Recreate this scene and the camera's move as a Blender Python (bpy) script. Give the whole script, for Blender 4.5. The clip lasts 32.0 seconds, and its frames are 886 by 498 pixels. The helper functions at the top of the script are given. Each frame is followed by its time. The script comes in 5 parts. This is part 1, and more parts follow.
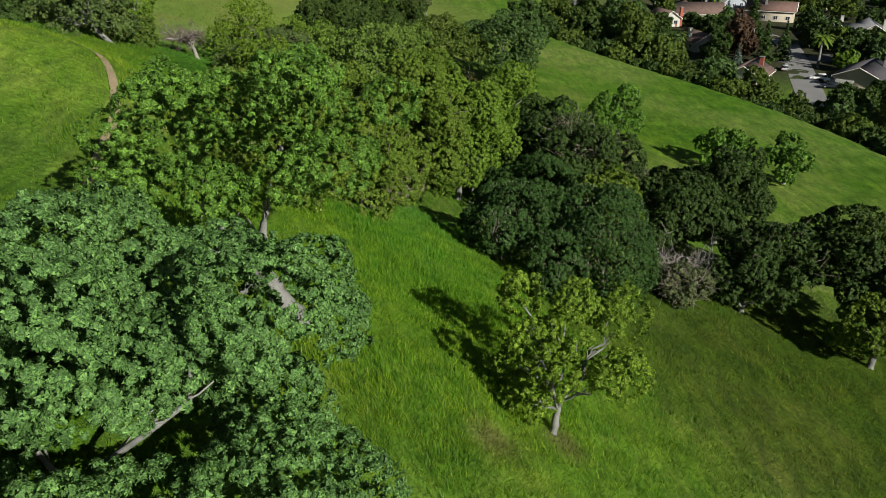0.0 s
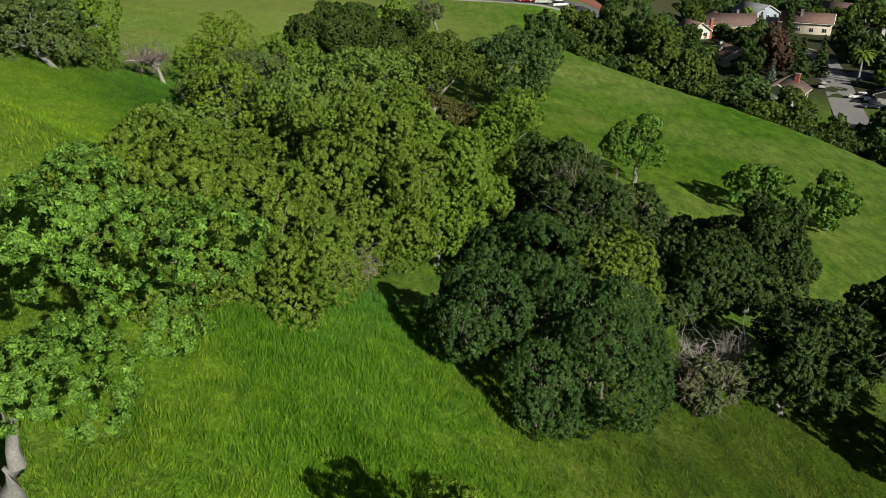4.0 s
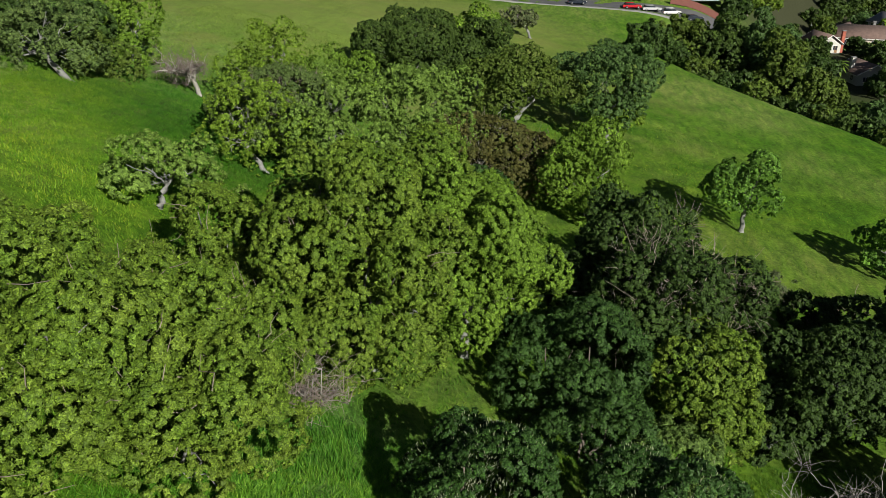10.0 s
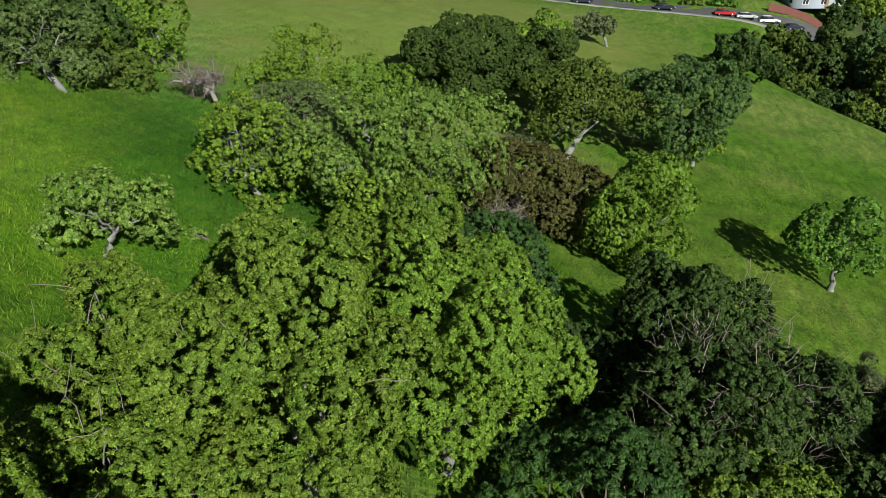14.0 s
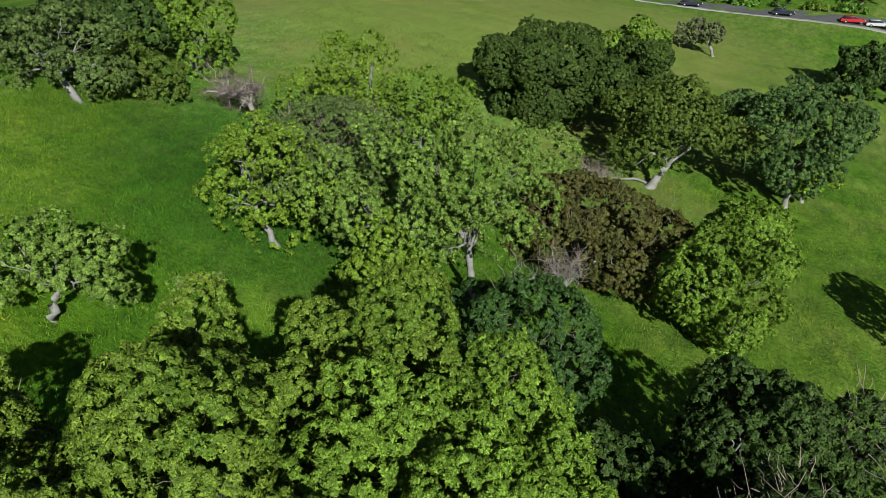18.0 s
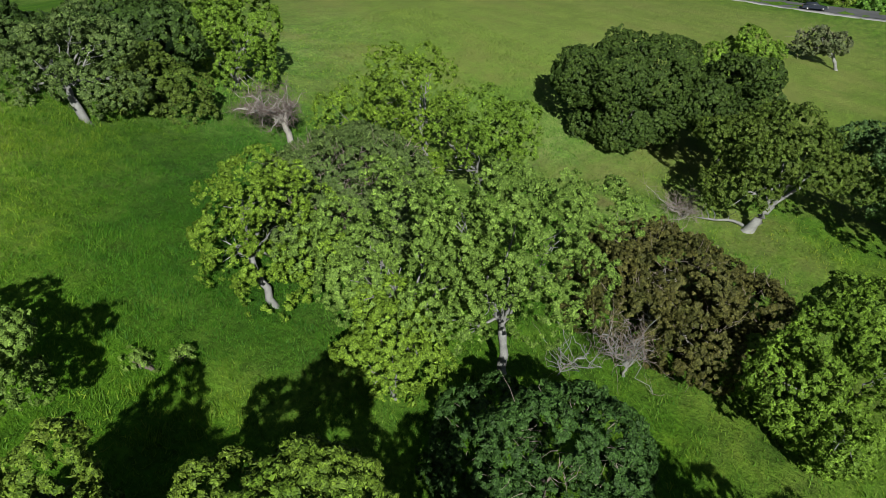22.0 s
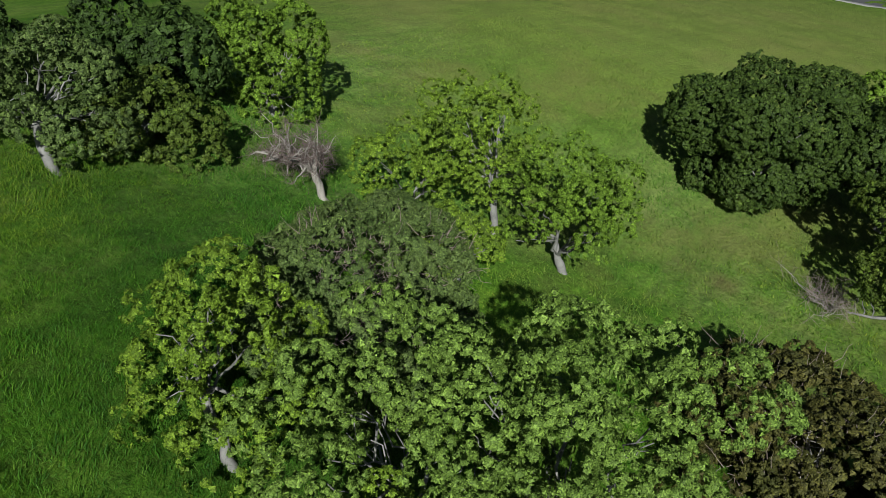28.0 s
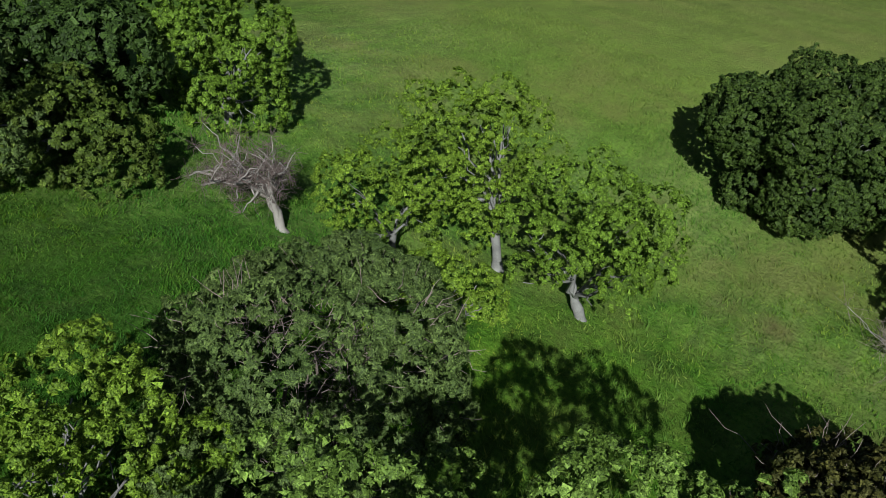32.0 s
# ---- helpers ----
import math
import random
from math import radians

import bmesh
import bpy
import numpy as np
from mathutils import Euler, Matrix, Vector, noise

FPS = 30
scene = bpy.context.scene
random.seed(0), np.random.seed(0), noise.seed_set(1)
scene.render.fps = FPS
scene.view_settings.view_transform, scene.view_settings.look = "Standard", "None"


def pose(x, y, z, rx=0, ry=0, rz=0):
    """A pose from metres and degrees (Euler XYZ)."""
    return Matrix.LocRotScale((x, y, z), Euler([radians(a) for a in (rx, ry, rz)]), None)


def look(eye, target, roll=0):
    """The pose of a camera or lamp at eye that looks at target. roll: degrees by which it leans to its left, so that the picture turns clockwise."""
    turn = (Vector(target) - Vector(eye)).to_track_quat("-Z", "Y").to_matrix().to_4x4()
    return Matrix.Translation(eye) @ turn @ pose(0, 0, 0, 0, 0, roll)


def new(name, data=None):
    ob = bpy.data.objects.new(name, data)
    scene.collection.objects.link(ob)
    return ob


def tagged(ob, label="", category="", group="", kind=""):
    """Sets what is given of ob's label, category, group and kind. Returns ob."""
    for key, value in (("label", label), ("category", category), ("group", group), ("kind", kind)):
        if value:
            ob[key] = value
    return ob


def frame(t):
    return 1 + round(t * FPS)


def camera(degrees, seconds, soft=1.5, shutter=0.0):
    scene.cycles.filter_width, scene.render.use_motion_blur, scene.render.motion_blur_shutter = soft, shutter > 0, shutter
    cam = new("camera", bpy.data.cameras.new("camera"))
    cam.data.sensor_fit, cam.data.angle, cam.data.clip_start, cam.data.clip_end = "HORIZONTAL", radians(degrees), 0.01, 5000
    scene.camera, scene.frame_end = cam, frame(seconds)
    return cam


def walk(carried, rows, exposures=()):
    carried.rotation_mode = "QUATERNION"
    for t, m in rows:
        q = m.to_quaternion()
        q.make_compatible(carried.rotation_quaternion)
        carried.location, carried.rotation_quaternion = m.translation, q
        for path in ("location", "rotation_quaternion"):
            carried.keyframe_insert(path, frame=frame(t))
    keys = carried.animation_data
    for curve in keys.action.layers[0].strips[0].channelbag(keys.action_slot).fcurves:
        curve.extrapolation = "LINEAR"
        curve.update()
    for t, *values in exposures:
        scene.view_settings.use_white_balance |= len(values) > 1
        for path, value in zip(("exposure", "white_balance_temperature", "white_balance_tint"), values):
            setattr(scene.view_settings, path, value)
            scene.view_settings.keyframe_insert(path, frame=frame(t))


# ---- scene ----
cam = camera(60.0, 32.0, soft=0.6)
# seconds, x, y, z, heading, tilt, roll of the drone camera
PATH = [
    (0.0, 0.00, 0.00, 20.00, 0.00, -25.22, -0.23),
    (0.5, 0.50, 1.59, 20.01, 0.02, -25.17, -0.21),
    (1.0, 0.98, 3.17, 20.02, 0.05, -25.13, -0.20),
    (1.5, 1.46, 4.72, 20.04, 0.05, -25.07, -0.21),
    (2.0, 1.91, 6.23, 20.07, 0.07, -25.00, -0.21),
    (2.5, 2.33, 7.65, 20.06, 0.25, -24.94, -0.24),
    (3.0, 2.64, 8.98, 20.01, 0.93, -24.90, -0.16),
    (3.5, 2.98, 10.23, 19.92, 1.41, -24.87, -0.15),
    (5.5, 4.18, 14.33, 19.67, 4.41, -24.70, -0.11),
    (6.0, 4.35, 15.30, 19.58, 5.05, -24.67, -0.08),
    (6.5, 4.51, 16.26, 19.48, 5.67, -24.66, -0.07),
    (7.0, 4.66, 17.24, 19.38, 6.27, -24.67, -0.08),
    (7.5, 4.84, 18.26, 19.29, 6.86, -24.68, -0.08),
    (8.0, 5.04, 19.34, 19.21, 7.47, -24.69, -0.08),
    (8.5, 5.27, 20.47, 19.15, 8.09, -24.71, -0.08),
    (9.0, 5.52, 21.63, 19.10, 8.71, -24.73, -0.09),
    (9.5, 5.79, 22.80, 19.05, 9.36, -24.72, -0.10),
    (10.0, 6.07, 23.99, 19.00, 10.02, -24.72, -0.10),
    (10.5, 6.36, 25.19, 18.96, 10.75, -24.72, -0.08),
    (11.0, 6.65, 26.42, 18.93, 11.53, -24.73, -0.05),
    (11.5, 6.92, 27.64, 18.91, 12.32, -24.74, -0.02),
    (12.0, 7.19, 28.86, 18.89, 13.13, -24.77, 0.02),
    (12.5, 7.43, 30.08, 18.87, 13.97, -24.80, 0.07),
    (13.0, 7.65, 31.30, 18.87, 14.82, -24.84, 0.13),
    (13.5, 7.85, 32.50, 18.87, 15.65, -24.88, 0.17),
    (14.0, 8.02, 33.69, 18.88, 16.54, -24.91, 0.21),
    (14.5, 8.18, 34.87, 18.89, 17.48, -24.95, 0.25),
    (16.5, 8.58, 39.40, 18.73, 21.52, -25.05, 0.28),
    (17.0, 8.54, 40.57, 18.71, 22.46, -25.12, 0.30),
    (17.5, 8.47, 41.74, 18.70, 23.38, -25.20, 0.29),
    (18.0, 8.37, 42.91, 18.69, 24.33, -25.27, 0.27),
    (18.5, 8.26, 44.06, 18.69, 25.27, -25.34, 0.23),
    (19.0, 8.13, 45.19, 18.67, 26.22, -25.42, 0.20),
    (19.5, 8.02, 46.31, 18.64, 27.17, -25.50, 0.17),
    (20.0, 7.91, 47.43, 18.61, 28.16, -25.58, 0.14),
    (20.5, 7.82, 48.57, 18.60, 29.16, -25.63, 0.14),
    (21.0, 7.72, 49.74, 18.62, 30.18, -25.66, 0.11),
    (21.5, 7.60, 50.89, 18.64, 31.23, -25.70, 0.07),
    (22.0, 7.47, 52.02, 18.67, 32.28, -25.75, 0.02),
    (22.5, 7.31, 53.12, 18.69, 33.33, -25.79, -0.03),
    (23.0, 7.13, 54.19, 18.70, 34.39, -25.83, -0.06),
    (23.5, 6.91, 55.24, 18.70, 35.42, -25.87, -0.08),
    (24.0, 6.66, 56.27, 18.69, 36.40, -25.92, -0.09),
    (24.5, 6.35, 57.29, 18.67, 37.34, -25.98, -0.10),
    (26.5, 4.03, 61.23, 18.50, 39.52, -26.13, -0.12),
    (27.0, 3.41, 62.16, 18.49, 40.00, -26.16, -0.10),
    (27.5, 2.79, 63.07, 18.43, 40.45, -26.21, -0.05),
    (28.0, 2.19, 63.98, 18.36, 40.84, -26.26, 0.01),
    (28.5, 1.59, 64.89, 18.26, 41.14, -26.29, 0.01),
    (29.0, 0.99, 65.79, 18.13, 41.33, -26.33, -0.02),
    (29.5, 0.40, 66.69, 17.94, 41.42, -26.37, -0.05),
    (30.0, -0.21, 67.57, 17.70, 41.46, -26.42, -0.10),
    (30.5, -0.82, 68.43, 17.41, 41.48, -26.47, -0.12),
    (31.0, -1.43, 69.27, 17.11, 41.52, -26.53, -0.13),
    (31.5, -2.06, 70.10, 16.82, 41.56, -26.58, -0.14),
    (32.0, -2.68, 70.95, 16.55, 41.58, -26.62, -0.16),
]
walk(cam, [(t, pose(x, y, z, 90 + tilt, 0, heading) @ pose(0, 0, 0, 0, 0, roll)) for t, x, y, z, heading, tilt, roll in PATH],
     [(0, 0.29, 6600, 10), (3, 0.32, 6800, 10), (7, 0.38, 6700, 10), (13, 0.44, 6350, 9), (19, 0.47, 6250, 9), (24, 0.38, 6200, 10), (28, 0.16, 6150, 10), (30, 0.08, 6050, 10), (32, 0.1, 5950, 10)])


# ---- world and sun ----
SUN_EL, SUN_AZ = radians(28.0), radians(139.9)
world = bpy.data.worlds.new("sky")
scene.world = world
world.use_nodes = True
wn = world.node_tree.nodes
sky = wn.new("ShaderNodeTexSky")
sky.sky_type, sky.sun_disc = "NISHITA", False
sky.sun_elevation, sky.sun_rotation = SUN_EL, SUN_AZ
wn["Background"].inputs["Strength"].default_value = 0.029
world.node_tree.links.new(sky.outputs[0], wn["Background"].inputs[0])
sun = new("sun", bpy.data.lights.new("sun", "SUN"))
sun.data.energy, sun.data.angle, sun.data.color = 5.0, radians(0.6), (1.0, 0.965, 0.86)
toward = Vector((math.sin(SUN_AZ) * math.cos(SUN_EL), math.cos(SUN_AZ) * math.cos(SUN_EL), math.sin(SUN_EL)))
sun.matrix_world = look(toward * 300, (0, 0, 0))

# ---- materials ----
def shader(name):
    m = bpy.data.materials.new(name)
    m.use_nodes = True
    return m, m.node_tree.nodes, m.node_tree.links, m.node_tree.nodes["Principled BSDF"]


def ramp(nodes, stops):
    r = nodes.new("ShaderNodeValToRGB")
    while len(r.color_ramp.elements) < len(stops):
        r.color_ramp.elements.new(0.5)
    for e, (p, c) in zip(r.color_ramp.elements, stops):
        e.position, e.color = p, (*c, 1)
    return r


def noise_tex(nodes, links, scale, detail=4.0, rough=0.6, coord=None):
    n = nodes.new("ShaderNodeTexNoise")
    n.inputs["Scale"].default_value, n.inputs["Detail"].default_value, n.inputs["Roughness"].default_value = scale, detail, rough
    if coord:
        links.new(coord, n.inputs["Vector"])
    return n


def mixed(nodes, links, fac, a, b, mode="MIX"):
    m = nodes.new("ShaderNodeMix")
    m.data_type, m.blend_type = "RGBA", mode
    for socket, value in ((m.inputs[0], fac), (m.inputs[6], a), (m.inputs[7], b)):
        if isinstance(value, (int, float)):
            socket.default_value = value
        elif isinstance(value, tuple):
            socket.default_value = (*value, 1)
        else:
            links.new(value, socket)
    return m.outputs[2]


def plain(name, color, rough=0.8, spread=0.25, scale=3.0, bump=0.0, metal=0.0):
    """A surface of one colour with stains and grain at two scales."""
    m, n, l, b = shader(name)
    co = n.new("ShaderNodeTexCoord").outputs["Object"]
    big, fine = noise_tex(n, l, scale * 0.25, coord=co), noise_tex(n, l, scale * 6, coord=co)
    r = ramp(n, [(0.3, tuple(c * (1 - spread) for c in color)), (0.7, tuple(min(1, c * (1 + spread)) for c in color))])
    l.new(mixed(n, l, 0.4, big.outputs[0], fine.outputs[0]), r.inputs[0])
    l.new(r.outputs[0], b.inputs["Base Color"])
    b.inputs["Roughness"].default_value, b.inputs["Metallic"].default_value = rough, metal
    if bump:
        bp = n.new("ShaderNodeBump")
        bp.inputs["Strength"].default_value = bump
        l.new(fine.outputs[0], bp.inputs["Height"])
        l.new(bp.outputs[0], b.inputs["Normal"])
    return m


def foliage(name, dark, light, rough=0.55, lucent=0.13, patch=0.7, odd=None):
    """Leaves: each one has its own shade, and whole sprays differ from their neighbours."""
    m, n, l, b = shader(name)
    co = n.new("ShaderNodeTexCoord").outputs["Object"]
    rnd = n.new("ShaderNodeNewGeometry").outputs["Random Per Island"]
    spray = noise_tex(n, l, patch, 2.0, coord=co)
    r1 = ramp(n, [(0.0, tuple(c * 0.8 for c in dark)), (1.0, tuple(c * 1.1 for c in light))])
    l.new(rnd, r1.inputs[0])
    mean = tuple((d + g) / 2 for d, g in zip(dark, light))
    other = odd or tuple(c * 1.25 for c in light)
    r2 = ramp(n, [(0.35, tuple(c * 0.75 for c in mean)), (0.65, other)])
    l.new(spray.outputs[0], r2.inputs[0])
    col = mixed(n, l, 0.4, r1.outputs[0], r2.outputs[0])
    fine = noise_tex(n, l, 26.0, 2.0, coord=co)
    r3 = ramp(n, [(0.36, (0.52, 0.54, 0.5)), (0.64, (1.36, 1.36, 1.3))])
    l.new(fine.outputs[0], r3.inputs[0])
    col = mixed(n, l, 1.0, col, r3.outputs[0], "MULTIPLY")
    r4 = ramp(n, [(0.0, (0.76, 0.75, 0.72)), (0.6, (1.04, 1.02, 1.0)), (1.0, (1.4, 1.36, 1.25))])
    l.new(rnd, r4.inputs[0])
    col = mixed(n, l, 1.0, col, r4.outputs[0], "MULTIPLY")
    l.new(col, b.inputs["Base Color"])
    bp = n.new("ShaderNodeBump")
    bp.inputs["Strength"].default_value, bp.inputs["Distance"].default_value = 1.0, 0.025
    l.new(fine.outputs[0], bp.inputs["Height"])
    l.new(bp.outputs[0], b.inputs["Normal"])
    b.inputs["Roughness"].default_value = rough
    b.inputs["Specular IOR Level"].default_value = 0.2
    tr = n.new("ShaderNodeBsdfTranslucent")
    l.new(mixed(n, l, 1.0, col, (1.0, 1.0, 0.45), "MULTIPLY"), tr.inputs[0])
    mx = n.new("ShaderNodeMixShader")
    mx.inputs[0].default_value = lucent
    l.new(b.outputs[0], mx.inputs[1])
    l.new(tr.outputs[0], mx.inputs[2])
    l.new(mx.outputs[0], n["Material Output"].inputs[0])
    return m


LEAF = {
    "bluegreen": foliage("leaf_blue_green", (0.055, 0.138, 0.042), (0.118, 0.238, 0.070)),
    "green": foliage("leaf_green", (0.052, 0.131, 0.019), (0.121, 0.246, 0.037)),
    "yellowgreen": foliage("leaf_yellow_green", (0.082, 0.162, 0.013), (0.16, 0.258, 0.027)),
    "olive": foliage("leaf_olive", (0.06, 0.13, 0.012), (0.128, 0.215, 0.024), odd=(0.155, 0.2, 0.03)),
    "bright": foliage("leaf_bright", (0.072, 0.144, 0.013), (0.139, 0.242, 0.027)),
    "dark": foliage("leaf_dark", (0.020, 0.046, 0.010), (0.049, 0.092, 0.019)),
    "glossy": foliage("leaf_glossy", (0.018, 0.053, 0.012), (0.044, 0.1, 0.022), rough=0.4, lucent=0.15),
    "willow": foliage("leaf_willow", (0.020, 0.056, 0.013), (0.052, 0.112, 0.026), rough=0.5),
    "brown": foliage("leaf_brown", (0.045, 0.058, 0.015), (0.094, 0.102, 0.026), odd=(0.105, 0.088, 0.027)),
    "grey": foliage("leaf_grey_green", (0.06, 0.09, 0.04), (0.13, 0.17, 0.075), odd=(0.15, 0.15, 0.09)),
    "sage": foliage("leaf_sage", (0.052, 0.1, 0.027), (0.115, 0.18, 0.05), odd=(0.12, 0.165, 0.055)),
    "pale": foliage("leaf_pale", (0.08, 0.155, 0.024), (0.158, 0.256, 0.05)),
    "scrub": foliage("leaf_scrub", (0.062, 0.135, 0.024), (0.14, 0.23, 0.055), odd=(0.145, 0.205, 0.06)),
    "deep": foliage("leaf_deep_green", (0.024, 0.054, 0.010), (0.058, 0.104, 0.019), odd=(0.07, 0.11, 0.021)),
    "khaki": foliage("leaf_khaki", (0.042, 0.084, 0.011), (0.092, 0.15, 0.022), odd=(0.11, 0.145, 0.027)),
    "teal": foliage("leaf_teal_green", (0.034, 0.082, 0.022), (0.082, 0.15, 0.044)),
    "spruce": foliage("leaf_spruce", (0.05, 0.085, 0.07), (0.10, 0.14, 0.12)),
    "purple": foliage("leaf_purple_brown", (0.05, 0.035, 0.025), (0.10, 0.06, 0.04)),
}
BARK = plain("bark_grey", (0.185, 0.188, 0.178), 0.95, 0.7, 5.0, 1.0)
BARK_DARK = plain("bark_dark", (0.12, 0.10, 0.085), 0.95, 0.4, 5.0, 0.8)
DEADWOOD = plain("dead_wood", (0.29, 0.275, 0.25), 0.95, 0.35, 5.0, 0.6)
TWIG = plain("dry_twig", (0.23, 0.19, 0.165), 0.95, 0.35, 3.0)
TWIG_DARK = plain("dark_twig", (0.15, 0.115, 0.105), 0.95, 0.35, 3.0)
BLOSSOM = plain("blossom", (0.24, 0.28, 0.16), 0.8, 0.2, 8.0)

# ---- the lie of the land ----
BASE = -1.89
LANDFORMS = [(-45, 50, 9.36, 32), (-8, 18, 10.87, 22), (-42, 85, 3.59, 26), (-50, 145, 8.7, 45), (20, 45, -2.53, 26), (8, 80, 0.96, 26), (0, 125, -1.0, 32),
             (45, 125, -8.2, 40), (55, 70, -7.84, 35), (15, 190, -5.9, 45), (-15, 60, -2.9, 16), (-25, 44.5, 5.2, 9), (-20, 100, -5.36, 18), (25, 15, -8.11, 22)]


def land(x, y):
    """Height of the ground: broad knolls and hollows, and beyond the brow of the hill the valley floor with the town."""
    x, y = np.asarray(x, float), np.asarray(y, float)
    z = np.full(np.broadcast(x, y).shape, BASE)
    for a, b, h, s in LANDFORMS:
        z = z + h * np.exp(-((x - a) ** 2 + (y - b) ** 2) / (2 * s * s))
    beyond = np.clip((np.hypot(x + 37, y - 93) - 110) / 6, -30, 30)
    east = np.clip((x - 28 - 0.4 * np.maximum(0, y - 195)) / 6, -30, 30)
    k = 1 / (1 + np.exp(-beyond)) / (1 + np.exp(-east))
    return z * (1 - k) - 26.0 * k


def waves(x, y, seed, size, count=7):
    """Smooth unevenness from a few crossed waves, about -1 to 1."""
    r = np.random.default_rng(seed)
    out = 0.0
    for _ in range(count):
        a, f, p = r.uniform(0, 2 * math.pi), r.uniform(0.6, 1.7) / size, r.uniform(0, 2 * math.pi)
        out = out + np.sin((x * math.cos(a) + y * math.sin(a)) * f * 2 * math.pi + p)
    return out / count * 1.6


def soil(x, y):
    return land(x, y) + 0.10 * waves(x, y, 5, 6.0) + 0.04 * waves(x, y, 6, 1.9)


def ground_z(x, y):
    return float(soil(x, y))


def mesh_of(name, verts, quads=None, tris=None, mats=(), smooth=False):
    me = bpy.data.meshes.new(name)
    quads = np.zeros((0, 4), int) if quads is None or len(quads) == 0 else np.asarray(quads)
    tris = np.zeros((0, 3), int) if tris is None or len(tris) == 0 else np.asarray(tris)
    me.vertices.add(len(verts))
    me.vertices.foreach_set("co", np.asarray(verts, np.float32).ravel())
    loops = np.concatenate([quads.ravel(), tris.ravel()]).astype(np.int32)
    me.loops.add(len(loops))
    me.loops.foreach_set("vertex_index", loops)
    me.polygons.add(len(quads) + len(tris))
    start = np.concatenate([np.arange(len(quads)) * 4, len(quads) * 4 + np.arange(len(tris)) * 3]).astype(np.int32)
    me.polygons.foreach_set("loop_start", start)
    if smooth:
        me.polygons.foreach_set("use_smooth", np.ones(len(start), bool))
    for m in mats:
        me.materials.append(m)
    me.update(calc_edges=True)
    return me


def part(name, me, parent, label="", kind=""):
    ob = new(name, me)
    ob.parent = parent
    return tagged(ob, label=label, kind=kind)


def thing(name, x, y, z, label, category, group="", turn=0):
    ob = new(name)
    ob.matrix_world = pose(x, y, z, 0, 0, turn)
    ob.empty_display_size = 0.3
    return tagged(ob, label, category, group)


# ---- ground: one sheet to the horizon ----
def spaced(lo, hi, fine, far, growth=1.35):
    core = np.arange(lo, hi + fine, fine)
    out, step, a, b = [], fine, lo, core[-1]
    low, high = [], []
    while b < far:
        step *= growth
        a, b = a - step, b + step
        low.append(a), high.append(b)
    return np.concatenate([low[::-1], core, high])


def around(nodes, links, position, spot, inner, outer):
    """1 near a place on the plan, 0 far from it."""
    d = nodes.new("ShaderNodeVectorMath")
    d.operation = "DISTANCE"
    links.new(position, d.inputs[0])
    d.inputs[1].default_value = spot
    r = nodes.new("ShaderNodeMapRange")
    r.interpolation_type = "SMOOTHSTEP"
    for k, v in zip((1, 2, 3, 4), (inner, outer, 1.0, 0.0)):
        r.inputs[k].default_value = v
    links.new(d.outputs["Value"], r.inputs[0])
    return r.outputs[0]


